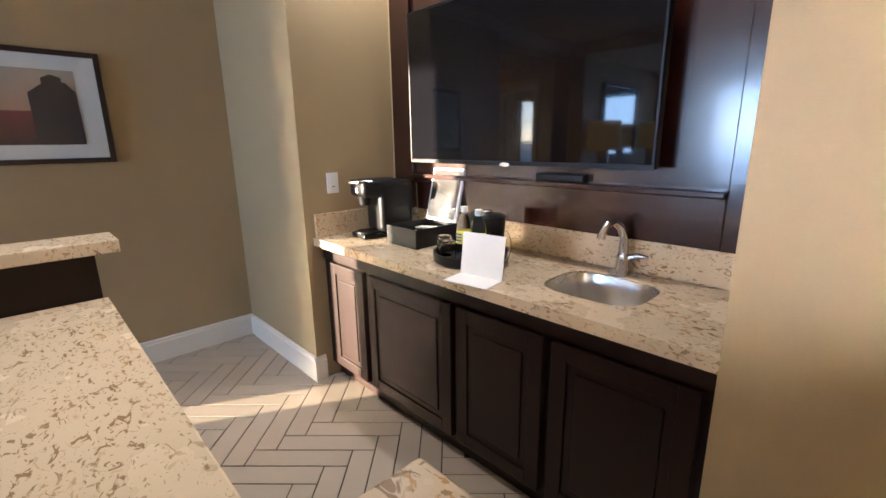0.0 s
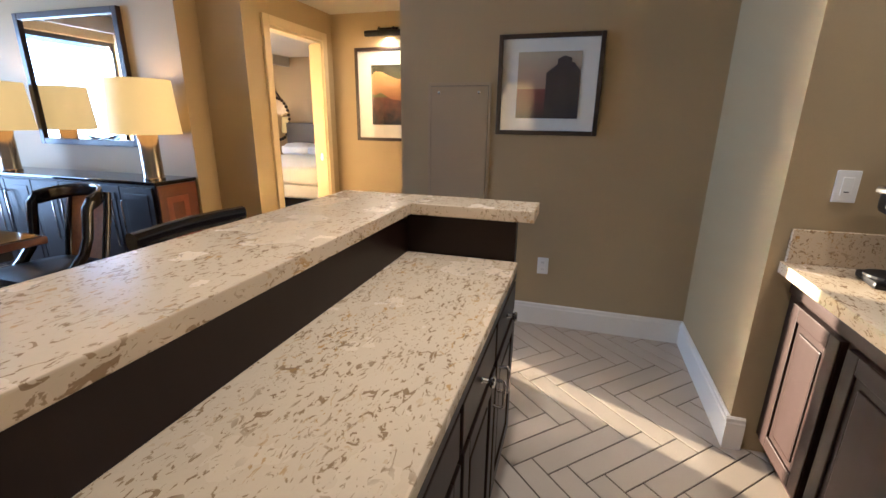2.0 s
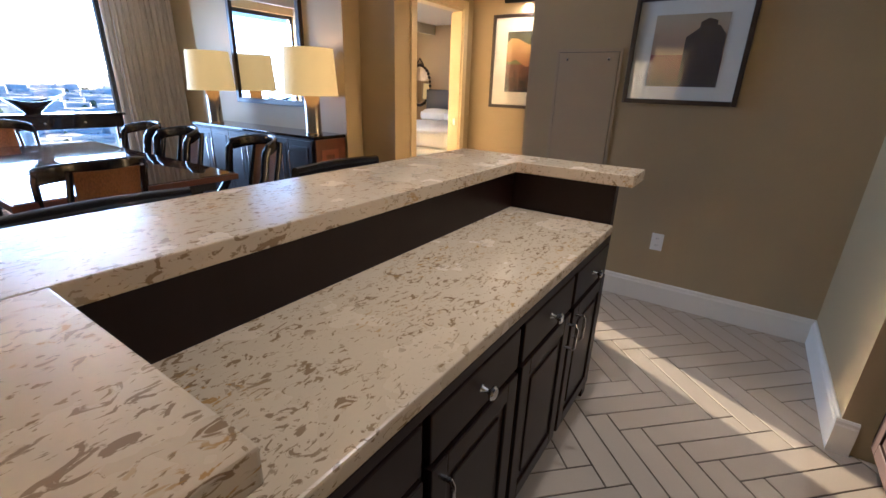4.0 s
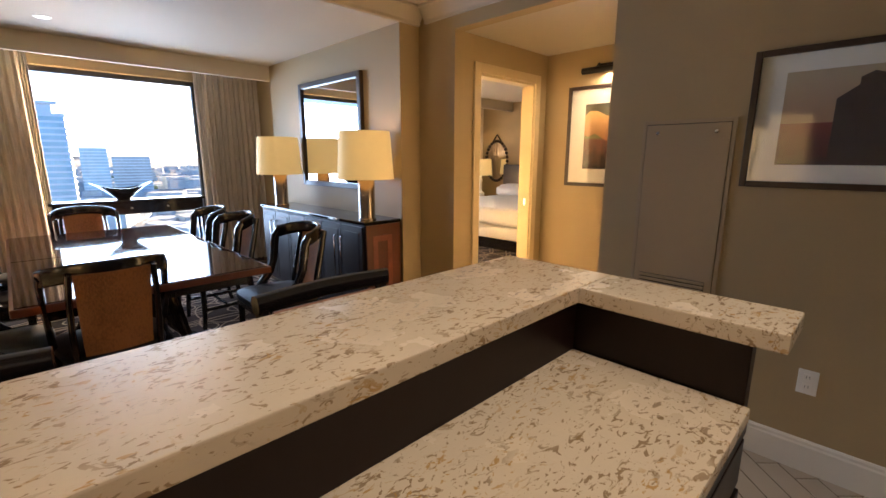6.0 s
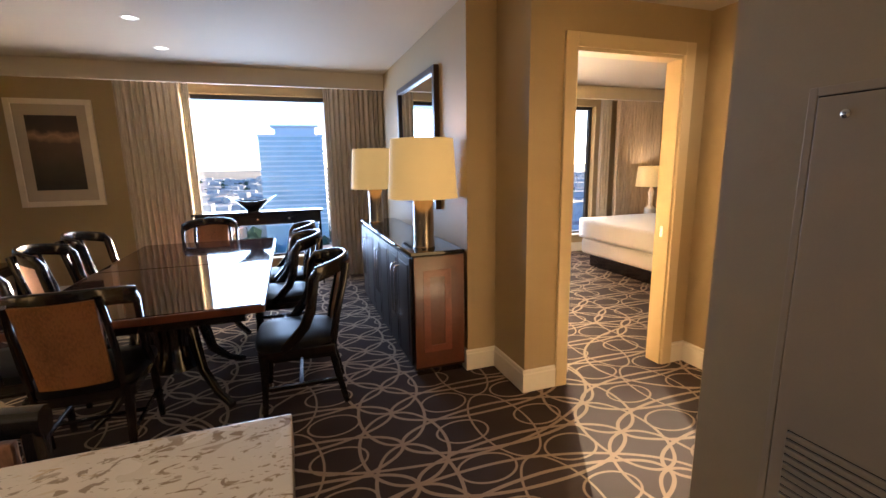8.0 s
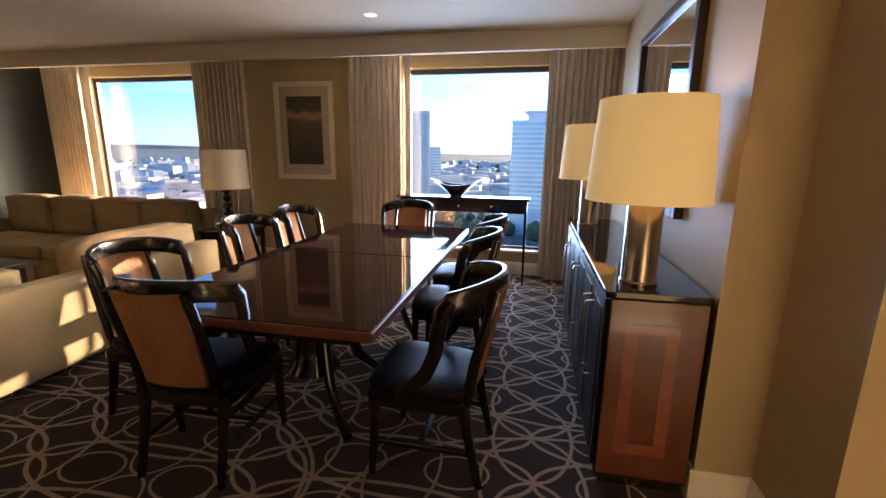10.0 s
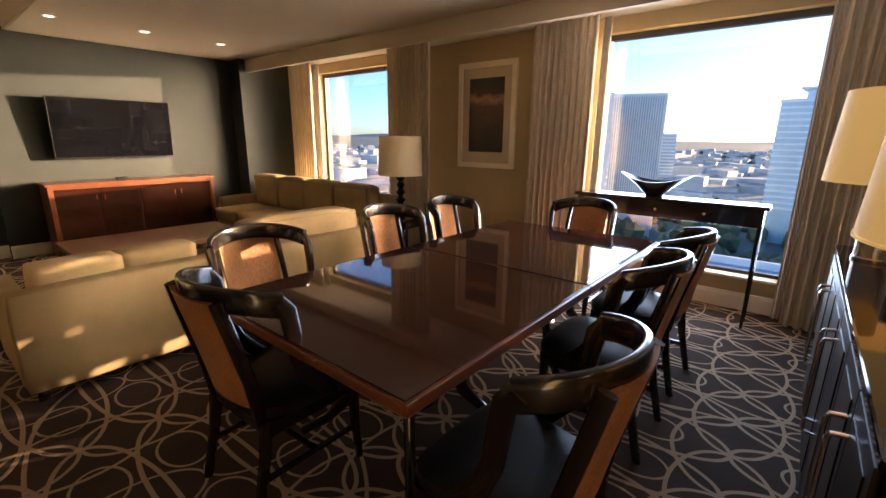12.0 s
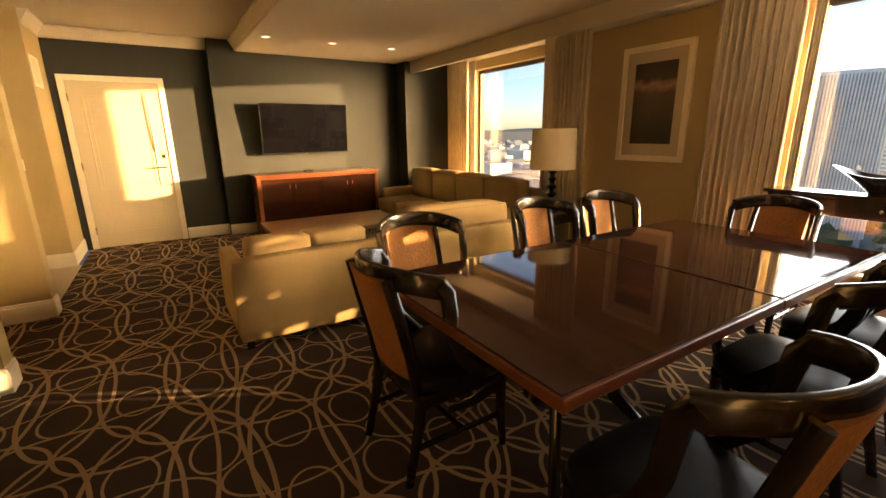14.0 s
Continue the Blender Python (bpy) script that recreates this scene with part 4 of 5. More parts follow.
tumbler(1.343, -1.335)
tumbler(1.26, -1.27)
wg = thing("wine_glass", 1.07, -1.395, 0.916, "clear rounded stemless glass on the tray", "glass")
part("bowl", lathe([(0.0, 0.0), (0.03, 0.001), (0.052, 0.025), (0.062, 0.065), (0.058, 0.105), (0.046, 0.135), (0.044, 0.135), (0.055, 0.105), (0.059, 0.065), (0.049, 0.027), (0.028, 0.004), (0.0, 0.003)], 32), M_CLEAR, wg, "", True)
M_LABEL = material("yellow_label", (0.72, 0.62, 0.06), 0.5, vary=0.1)
M_LABEL2 = material("blue_label_print", (0.08, 0.12, 0.35), 0.5, vary=0.1)
for x, y in ((1.25, -1.37), (1.13, -1.335)):
    b = thing("water_bottle", x, y, 0.9165, "small clear water bottle with a yellow label", "bottle", "water bottles")
    part("body", lathe([(0.0, 0.0), (0.028, 0.001), (0.032, 0.01), (0.032, 0.12), (0.028, 0.145), (0.014, 0.17), (0.013, 0.185), (0.0, 0.185)], 24), M_CLEAR, b, "", True)
    part("cap", lathe([(0.016, 0.176), (0.016, 0.196), (0.014, 0.198), (0, 0.198)], 18), M_WHITE, b, "white cap")
    part("label", lathe([(0.0325, 0.055), (0.0332, 0.056), (0.0332, 0.105), (0.0325, 0.106)], 24), M_LABEL, b, "yellow paper label")
    bm = bmesh.new()
    for q in range(3):
        box(-0.016, 0.016, 0.0325, 0.0345, 0.066 + q * 0.012, 0.072 + q * 0.012, bm=bm)
    part("label_print", bm, M_LABEL2, b)
    b.scale = (1.08, 1.08, 1.2)
ice = thing("ice_bucket", 1.19, -1.46, 0.916, "black lidded ice bucket behind the tray", "ice bucket")
ice.scale = (1, 1, 0.88)
part("bucket", lathe([(0.0, 0.0), (0.075, 0.0), (0.08, 0.01), (0.086, 0.20), (0.0, 0.20)], 36), M_BLACK, ice, "", True)
part("lid", lathe([(0.09, 0.20), (0.09, 0.218), (0.07, 0.228), (0.0, 0.23)], 36), M_BLACK, ice, "", True)
part("lid_knob", lathe([(0.028, 0.228), (0.03, 0.24), (0.026, 0.248), (0, 0.249)], 24), M_CHROME, ice, "dark metal knob")
card = thing("tent_card", 1.0, -1.185, 0.905, "blank white folded card on the worktop", "card", turn=-172)
part("base_leaf", box(-0.10, 0.10, -0.10, 0.02, 0.0, 0.002), M_PAPER, card)
part("upright_leaf", box(-0.10, 0.10, 0.0, 0.002, 0.0, 0.175), M_PAPER, card).matrix_basis = pose(0, 0.018, 0.001, -8, 0, 0)

# ---- dining room ----
def table_half(y0, y1, z, end):
    t = thing("dining_table", 1.245, (y0 + y1) / 2, 0, "polished mahogany dining table with a glass sheet on top", "table", "dining tables")
    w, d = 1.29 / 2, (y1 - y0) / 2 - 0.003
    part("tabletop", box(-w, w, -d, d, z - 0.05, z - 0.006, 0.008), M_REDWOOD, t)
    part("glass_top", box(-w + 0.018, w - 0.018, -d + 0.012, d - 0.012, z - 0.0055, z, 0.0015), M_TABLE, t, "dark glossy glass-covered top")
    part("apron", box(-w + 0.12, w - 0.12, -d + 0.12, d - 0.12, z - 0.13, z - 0.05, 0.004), M_EBONY, t)
    part("pedestal", lathe([(0.16, 0.20), (0.13, 0.26), (0.11, 0.40), (0.14, 0.56), (0.18, z - 0.13)], 20), M_EBONY, t, "", True)
    for sx_ in (-1, 1):
        for sy_ in (-1, 1):
            part("leg", sweep([(sx_ * 0.08, sy_ * 0.08, 0.60), (sx_ * 0.15, sy_ * 0.15, 0.52), (sx_ * 0.17, sy_ * 0.17, 0.38), (sx_ * 0.20, sy_ * 0.20, 0.22), (sx_ * 0.29, sy_ * 0.29, 0.09), (sx_ * 0.38, sy_ * 0.38, 0.025)],
                              [0.05, 0.06, 0.06, 0.055, 0.05, 0.05], [0.06, 0.08, 0.08, 0.07, 0.05, 0.045], n=10), M_EBONY, t, "", True)
    return t


table_half(2.64, 3.985, 0.760, -1)
table_half(3.985, 5.32, 0.758, 1)


def dining_chair():
    c = thing("dining_chair", 0, 0, 0, "black lacquered barrel-back dining chair with woven back and leather seat", "chair", "dining chairs")
    # seat: rounded trapezoid
    bm = bmesh.new()
    lay = []
    for f, z in ((1.0, 0.425), (1.02, 0.445), (1.0, 0.468), (0.9, 0.482), (0.5, 0.490)):
        ring = []
        for k in range(36):
            a = 2 * math.pi * k / 36
            cc, ss = math.cos(a), math.sin(a)
            x = 0.25 * math.copysign(abs(cc) ** 0.45, cc)
            y = 0.245 * math.copysign(abs(ss) ** 0.45, ss)
            x *= 1.0 + 0.10 * (y / 0.245)
            ring.append(bm.verts.new((x * f, y * f + 0.01, z)))
        lay.append(ring)
    for a, b in zip(lay, lay[1:]):
        for k in range(36):
            bm.faces.new((a[k], a[(k + 1) % 36], b[(k + 1) % 36], b[k]))
    bm.faces.new(lay[0][::-1])
    bm.faces.new(lay[-1])
    part("seat", bm, M_LEATHER, c, "black leather seat", True)
    part("seat_frame", box(-0.235, 0.235, -0.22, 0.235, 0.36, 0.427, 0.012), M_EBONY, c)
    for s in (-1, 1):
        part("leg", sweep([(s * 0.225, 0.205, 0.40), (s * 0.225, 0.21, 0.2), (s * 0.228, 0.225, 0.0)], [0.05, 0.042, 0.032], [0.05, 0.042, 0.032]), M_EBONY, c, "", True)
        part("leg", sweep([(s * 0.20, -0.20, 0.41), (s * 0.20, -0.225, 0.25), (s * 0.205, -0.28, 0.0)], [0.05, 0.042, 0.034], [0.055, 0.045, 0.036]), M_EBONY, c, "", True)
        part("stretcher", sweep([(s * 0.215, 0.20, 0.17), (s * 0.205, -0.235, 0.17)], 0.02, 0.03), M_EBONY, c)
        # swept arm from the end of the top rail to the seat
        part("arm", sweep([(s * 0.268, -0.155, 0.905), (s * 0.273, -0.12, 0.86), (s * 0.272, -0.105, 0.77), (s * 0.268, -0.09, 0.67), (s * 0.262, -0.05, 0.57), (s * 0.255, 0.02, 0.49), (s * 0.245, 0.09, 0.43)],
                          [0.035, 0.034, 0.032, 0.032, 0.034, 0.036, 0.036], [0.065, 0.070, 0.068, 0.066, 0.066, 0.064, 0.055], up=(0, 1, 0.2)), M_EBONY, c, "", True)
        part("post", sweep([(s * 0.185, -0.21, 0.40), (s * 0.19, -0.245, 0.60), (s * 0.185, -0.295, 0.80), (s * 0.175, -0.325, 0.93)], 0.03, 0.05, up=(0, 1, 0)), M_EBONY, c, "", True)
    part("stretcher", sweep([(-0.21, 0.0, 0.17), (0.21, 0.0, 0.17)], 0.03, 0.02), M_EBONY, c)
    pts, hs = [], []
    for k in range(25):
        a = radians(-75 + 150 * k / 24)
        q = abs(k - 12) / 12
        pts.append((0.278 * math.sin(a), -0.075 - 0.265 * math.cos(a), 0.938 - 0.048 * q ** 2))
        hs.append(0.088 + 0.006 * q)
    part("top_rail", sweep(pts, 0.032, hs, n=16, power=4), M_EBONY, c, "", True)
    # woven panel, bowed
    bm = bmesh.new()
    n, rows = 10, 8
    grid = {}
    for side in (0, 1):
        for j in range(rows + 1):
            z = 0.47 + 0.455 * j / rows
            lean = -0.225 - 0.105 * (j / rows) ** 1.1
            for i in range(n + 1):
                u = 2 * i / n - 1
                grid[side, j, i] = bm.verts.new((u * (0.150 + 0.012 * j / rows), lean - 0.022 * (1 - u * u) + (0.011 if side else -0.011), z))
    for side in (0, 1):
        for j in range(rows):
            for i in range(n):
                bm.faces.new((grid[side, j, i], grid[side, j, i + 1], grid[side, j + 1, i + 1], grid[side, j + 1, i]))
    for j in range(rows):
        for i in (0, n):
            bm.faces.new((grid[0, j, i], grid[0, j + 1, i], grid[1, j + 1, i], grid[1, j, i]))
    for i in range(n):
        for j in (0, rows):
            bm.faces.new((grid[0, j, i], grid[0, j, i + 1], grid[1, j, i + 1], grid[1, j, i]))
    bmesh.ops.recalc_face_normals(bm, faces=bm.faces)
    part("back_panel", bm, M_RATTAN, c, "woven brown back panel", True)
    return c


chair = dining_chair()
CHAIRS = [(0.99, 2.78, 2, False), (0.50, 3.06, -92, True), (0.46, 4.15, -89, True), (0.46, 4.88, -91, True), (2.06, 2.97, 88, True), (1.96, 4.02, 91, True), (1.95, 4.74, 89, True), (1.20, 5.40, 180, True)]
chair.matrix_basis = pose(0.99, 2.78, 0, 0, 0, 2)
for x, y, r, copy in CHAIRS[1:]:
    copy_thing(chair, pose(x, y, 0, 0, 0, r))


def bar_chair():
    """A taller stool whose straight back shows over the bar."""
    c = thing("bar_stool", 0, 0, 0, "black bar stool with a woven back tucked at the bar", "stool", "bar stools")
    for s in (-1, 1):
        part("leg", sweep([(s * 0.21, -0.18, 0.70), (s * 0.22, -0.20, 0.0)], 0.04, 0.04), M_EBONY, c)
        part("leg", sweep([(s * 0.20, 0.18, 0.70), (s * 0.21, 0.22, 0.0)], 0.04, 0.04), M_EBONY, c)
        part("post", sweep([(s * 0.22, 0.19, 0.66), (s * 0.22, 0.22, 0.85), (s * 0.212, 0.233, 1.05)], 0.035, 0.05, up=(0, 1, 0)), M_EBONY, c, "", True)
        part("stretcher", sweep([(s * 0.215, -0.18, 0.25), (s * 0.205, 0.19, 0.25)], 0.02, 0.03), M_EBONY, c)
    part("footrest", sweep([(-0.21, -0.19, 0.22), (0.21, -0.19, 0.22)], 0.03, 0.03), M_EBONY, c)
    part("seat_frame", box(-0.23, 0.23, -0.20, 0.20, 0.66, 0.71, 0.012), M_EBONY, c)
    part("seat", box(-0.235, 0.235, -0.21, 0.20, 0.708, 0.76, 0.024, seg=4), M_LEATHER, c, "black leather seat", True)
    part("top_rail", sweep([(-0.235, 0.228, 1.065), (-0.12, 0.242, 1.068), (0, 0.246, 1.07), (0.12, 0.242, 1.068), (0.235, 0.228, 1.065)], 0.042, 0.06, n=10), M_EBONY, c, "", True)
    part("back_panel", box(-0.18, 0.18, 0.222, 0.248, 0.80, 1.03, 0.008), M_RATTAN, c, "woven brown back panel")
    return c


stool = bar_chair()
stool.matrix_basis = pose(1.375, 0.75, 0, 0, 0, 0)
copy_thing(stool, pose(0.47, 0.70, 0, 0, 0, 1))

# sideboard
sb = thing("sideboard", 0, 0, 0, "long black lacquered sideboard with burl inlay and nickel pulls", "sideboard")
X0, X1, Y0, Y1 = 2.845, 3.228, 2.90, 5.05
part("plinth", box(X0 + 0.02, X1 - 0.01, Y0 + 0.02, Y1 - 0.02, 0.0, 0.055), M_BRONZE, sb, "brushed metal plinth")
part("body", box(X0, X1, Y0, Y1, 0.055, 0.905, 0.003), M_ESPRESSO, sb)
part("top", box(X0 - 0.02, X1 + 0.002, Y0 - 0.018, Y1 + 0.018, 0.905, 0.934, 0.007), M_GLOSS, sb, "glossy black top")
n = 6
for k in range(n):
    ya, yb = Y0 + 0.03 + k * (Y1 - Y0 - 0.06) / n + 0.004, Y0 + 0.03 + (k + 1) * (Y1 - Y0 - 0.06) / n - 0.004
    d = part("door", box(X0 - 0.016, X0 + 0.001, ya, yb, 0.085, 0.885, 0.003), M_ESPRESSO, sb)
    part("door_field", box(X0 - 0.020, X0 - 0.015, ya + 0.05, yb - 0.05, 0.14, 0.83, 0.003), M_ESPRESSO, d)
    yh = yb - 0.05 if k % 2 == 0 else ya + 0.05
    part("pull_handle", sweep([(X0 - 0.016, yh, 0.38), (X0 - 0.052, yh, 0.385), (X0 - 0.058, yh, 0.40), (X0 - 0.058, yh, 0.76), (X0 - 0.052, yh, 0.775), (X0 - 0.016, yh, 0.78)], 0.014, 0.014, up=(0, 1, 0)), M_CHROME, d, "long brushed nickel pull", True)
endp = part("end_panel", box(X0 + 0.004, X1 - 0.004, Y0 - 0.012, Y0 + 0.001, 0.075, 0.90, 0.003), M_REDWOOD, sb, "red-brown end panel")
for a in ((3.0 - 0.085, 3.0 - 0.035, 0.19, 0.80), (3.0 + 0.075, 3.0 + 0.125, 0.19, 0.80), (3.0 - 0.035, 3.0 + 0.075, 0.75, 0.80), (3.0 - 0.035, 3.0 + 0.075, 0.19, 0.24)):
    part("inlay", box(a[0], a[1], Y0 - 0.0145, Y0 - 0.011, a[2], a[3]), M_INLAY, endp, "reddish burl inlay")


def drum_lamp(x, y):
    t = thing("table_lamp", x, y, 0.9345, "table lamp with brushed cylinder body and lit linen shade", "lamp", "sideboard lamps")
    part("body", lathe([(0.0, 0.0), (0.080, 0.0), (0.080, 0.012), (0.076, 0.016), (0.074, 0.02), (0.074, 0.395), (0.070, 0.40), (0.0, 0.40)], 40), M_BRONZE, t, "brushed metal cylinder", True)
    part("neck", lathe([(0.012, 0.40), (0.012, 0.50)], 12), M_CHROME, t)
    part("shade", lathe([(0.250, 0.365), (0.222, 0.775), (0.219, 0.775), (0.247, 0.365)], 48), M_SHADE, t, "lit cream linen shade", True)
    part("shade_ring", lathe([(0.2515, 0.363), (0.2515, 0.369), (0.246, 0.369), (0.246, 0.363)], 48), M_SHADE, t)
    part("bulb", lathe([(0.0, 0.50), (0.02, 0.51), (0.032, 0.55), (0.02, 0.59), (0.0, 0.60)], 16), material("lit_bulb", (1, 0.9, 0.7), 0.4, vary=0, glow=((1.0, 0.75, 0.4), 2)), t, "", True)
    return t


drum_lamp(2.98, 3.06)
drum_lamp(2.95, 4.74)
bulb("lamp_bulb", 2.98, 3.06, 1.52, 1.15, WARM, 0.035)
bulb("lamp_bulb", 2.95, 4.74, 1.52, 1.15, WARM, 0.035)
mir = thing("wall_mirror", 3.25, 4.06, 1.735, "large dark-framed mirror over the sideboard", "mirror", turn=-90)
for x0, x1, z0, z1 in ((-0.62, -0.565, -0.565, 0.565), (0.565, 0.62, -0.565, 0.565), (-0.565, 0.565, 0.51, 0.565), (-0.565, 0.565, -0.565, -0.51)):
    part("frame_side", box(x0, x1, -0.045, 0, z0, z1, 0.006), M_FRAME, mir)
part("mirror_glass", box(-0.566, 0.566, -0.022, -0.004, -0.511, 0.511), M_MIRROR, mir, "clear silvered glass")

# console under the window with a bowl
ct = thing("console_table", 0, 0, 0, "slim black console table in front of the window", "table")
part("top", box(0.95, 2.475, 5.93, 6.17, 0.97, 1.0, 0.005), M_EBONY, ct)
part("drawer_rail", box(0.98, 2.445, 5.95, 6.15, 0.83, 0.97, 0.003), M_EBONY, ct)
for x in (1.32, 1.68, 2.05):
    part("knob", lathe([(0.008, 0), (0.012, 0.012), (0, 0.018)], 14), M_CHROME, ct, "small knob").matrix_basis = pose(x, 5.95, 0.90, 90, 0, 0)
for x in (0.995, 2.43):
    for y in (5.965, 6.135):
        part("leg", sweep([(x, y, 0.84), (x, y, 0.0)], [0.034, 0.022], [0.034, 0.022]), M_EBONY, ct)
bowl = thing("boat_bowl", 1.63, 6.05, 1.0, "dark boat-shaped bowl on the console", "bowl")
bm = bmesh.new()
rings = []
for rx, ry, z, rise in ((0.07, 0.06, 0.0, 0), (0.075, 0.06, 0.02, 0), (0.15, 0.10, 0.08, 0.01), (0.24, 0.13, 0.135, 0.025), (0.30, 0.14, 0.165, 0.035), (0.292, 0.132, 0.166, 0.035), (0.22, 0.11, 0.13, 0.025), (0.10, 0.07, 0.06, 0.0)):
    rings.append([bm.verts.new((rx * math.cos(a), ry * math.sin(a), z + rise * (2 * math.cos(a) ** 2 - 1))) for a in (2 * math.pi * k / 40 for k in range(40))])
for a, b in zip(rings, rings[1:]):
    for k in range(40):
        bm.faces.new((a[k], a[(k + 1) % 40], b[(k + 1) % 40], b[k]))
bm.faces.new(rings[0][::-1])
bm.faces.new(rings[-1])
bmesh.ops.recalc_face_normals(bm, faces=bm.faces)
part("bowl", bm, M_EBONY, bowl, "", True)

art = framed_picture("framed_print", 0.815, 1.222, 0.06, 0.1, M_SILVERFRAME, "silver-framed dark abstract print between the windows", depth=0.04, at=(-0.44, YW, 1.741), mount=M_ARTMAT)
ABST = gradient_material("print_dark_abstract", (0.015, 0.012, 0.010), (0.03, 0.02, 0.016), -0.45, 0.45, rough=0.4, noise_amt=0.4, scale=3.5, third=((0.35, (0.05, 0.035, 0.02)), (0.62, (0.10, 0.06, 0.04)), (0.72, (0.34, 0.20, 0.11)), (0.8, (0.05, 0.03, 0.025))))
part("print", box(-0.245, 0.245, -0.0235, -0.019, -0.42, 0.43), ABST, art)

# ---- living room ----
tv2 = television("television", 1.33, 0.75, 0.04, "large switched-off television on the dark accent wall", (XT + 0.10, 3.745, 1.555), 90, 4)
con = thing("media_console", 0, 0.07, 0, "red-brown wooden media console with four doors", "cabinet")
part("top", box(XT + 0.005, -4.15, 2.80, 4.72, 0.875, 0.905, 0.006), M_REDWOOD, con)
for y0, y1 in ((2.82, 2.87), (4.65, 4.70)):
    part("side", box(XT + 0.01, -4.155, y0, y1, 0.0, 0.875, 0.004), M_REDWOOD, con)
part("body", box(XT + 0.01, -4.20, 2.87, 4.65, 0.08, 0.875), M_ESPRESSO, con)
part("plinth", box(XT + 0.01, -4.24, 2.87, 4.65, 0.0, 0.08), M_ESPRESSO, con)
part("front_rail", box(-4.2, -4.157, 2.87, 4.65, 0.835, 0.875, 0.003), M_REDWOOD, con)
for k in range(4):
    ya = 2.875 + k * 0.4445
    d = part("door", box(-4.20, -4.178, ya, ya + 0.438, 0.09, 0.83, 0.003), M_CHERRY, con)
    part("pull_handle", sweep([(-4.178, ya + (0.40 if k % 2 == 0 else 0.04), 0.68), (-4.15, ya + (0.40 if k % 2 == 0 else 0.04), 0.69), (-4.15, ya + (0.40 if k % 2 == 0 else 0.04), 0.75), (-4.178, ya + (0.40 if k % 2 == 0 else 0.04), 0.76)], 0.012, 0.012, up=(0, 1, 0)), M_CHROME, d, "nickel pull")
soundbox = thing("media_box", -4.35, 3.69, 0.905, "small black media box under the television", "cable box")
part("case", box(-0.05, 0.05, -0.06, 0.06, 0, 0.035, 0.006), M_BLACK, soundbox)


def cushion(name, x0, x1, y0, y1, z0, z1, parent, puff=0.03, mat=None, label="", soft=0.16):
    """A soft block: bevelled, with swollen faces."""
    bm = bmesh.new()
    box(x0, x1, y0, y1, z0, z1, bm=bm)
    bmesh.ops.subdivide_edges(bm, edges=bm.edges[:], cuts=7, use_grid_fill=True)
    cx, cy, cz = (x0 + x1) / 2, (y0 + y1) / 2, (z0 + z1) / 2
    for v in bm.verts:
        u = Vector(((v.co.x - cx) / ((x1 - x0) / 2), (v.co.y - cy) / ((y1 - y0) / 2), (v.co.z - cz) / ((z1 - z0) / 2)))
        k = [(1 - abs(q) ** 4) for q in u]
        push = Vector((u.x ** 7 * k[1] * k[2], u.y ** 7 * k[0] * k[2], u.z ** 7 * k[0] * k[1])) * puff
        m_ = min(x1 - x0, y1 - y0, z1 - z0) * soft
        edge = sorted(abs(q) for q in u)
        shrink = Vector([-(math.copysign(1, q)) * m_ * max(0, (edge[1] - 0.7) / 0.3) ** 2 * (abs(q) > 0.7) for q in u])
        wob = noise.noise(v.co * 6) * 0.006
        v.co += push + shrink * 0.5 + Vector((wob, wob, wob))
    bmesh.ops.recalc_face_normals(bm, faces=bm.faces)
    ob = part(name, bm, mat or M_SOFA, parent, label, True)
    ob.data.set_sharp_from_angle(angle=radians(85))
    return ob


def piping(parent, corners):
    """A cord sewn along a cushion's edge."""
    pts = [Vector(c) for c in corners]
    line = []
    for a, b in zip(pts, pts[1:]):
        line += [a.lerp(b, q / 8) for q in range(8)]
    line.append(pts[-1])
    part("piping", sweep(line, 0.011, 0.011, n=6, power=2), M_PIPING, parent, "darker piping cord", True)


sofa = thing("sofa", 0, 0, 0, "long beige upholstered sofa with its back to the dining table", "sofa", "living room sofas")
part("base", box(-1.26, -0.52, 2.12, 4.62, 0.075, 0.30, 0.02), M_SOFA, sofa)
cushion("backrest", -0.60, -0.44, 2.08, 4.66, 0.07, 0.66, sofa, 0.004)
cushion("arm", -1.28, -0.60, 2.08, 2.20, 0.07, 0.60, sofa, 0.006)
cushion("arm", -1.28, -0.60, 4.54, 4.66, 0.07, 0.62, sofa, 0.006)
for y0, y1 in ((2.205, 2.98), (2.985, 3.76), (3.765, 4.535)):
    cushion("seat_cushion", -1.28, -0.605, y0, y1, 0.30, 0.45, sofa, 0.02)
for y0, y1, zt in ((2.21, 2.645, 0.748), (2.635, 3.08, 0.752)):
    bc = cushion("back_cushion", -0.80, -0.575, y0, y1, 0.45, zt, sofa, 0.012, soft=0.04)
    piping(bc, [(-0.588, y0 + 0.02, 0.67), (-0.590, y0 + 0.02, zt - 0.012), (-0.590, y1 - 0.02, zt - 0.012), (-0.588, y1 - 0.02, 0.67)])
    piping(bc, [(-0.79, y0 + 0.02, zt - 0.012), (-0.79, y1 - 0.02, zt - 0.012)])
bc = cushion("back_cushion", -0.80, -0.575, 3.45, 4.52, 0.45, 0.83, sofa, 0.03, soft=0.10)
piping(bc, [(-0.588, 3.47, 0.67), (-0.590, 3.47, 0.815), (-0.590, 4.50, 0.815), (-0.588, 4.50, 0.67)])
for x in (-1.2, -0.52):
    for y in (2.15, 4.58):
        part("foot", box(x - 0.025, x + 0.025, y - 0.025, y + 0.025, 0, 0.078, 0.004), M_EBONY, sofa, "black wooden foot")
sofa2 = thing("sofa", 0, 0, 0, "beige four-cushion sofa under the living room window", "sofa", "living room sofas")
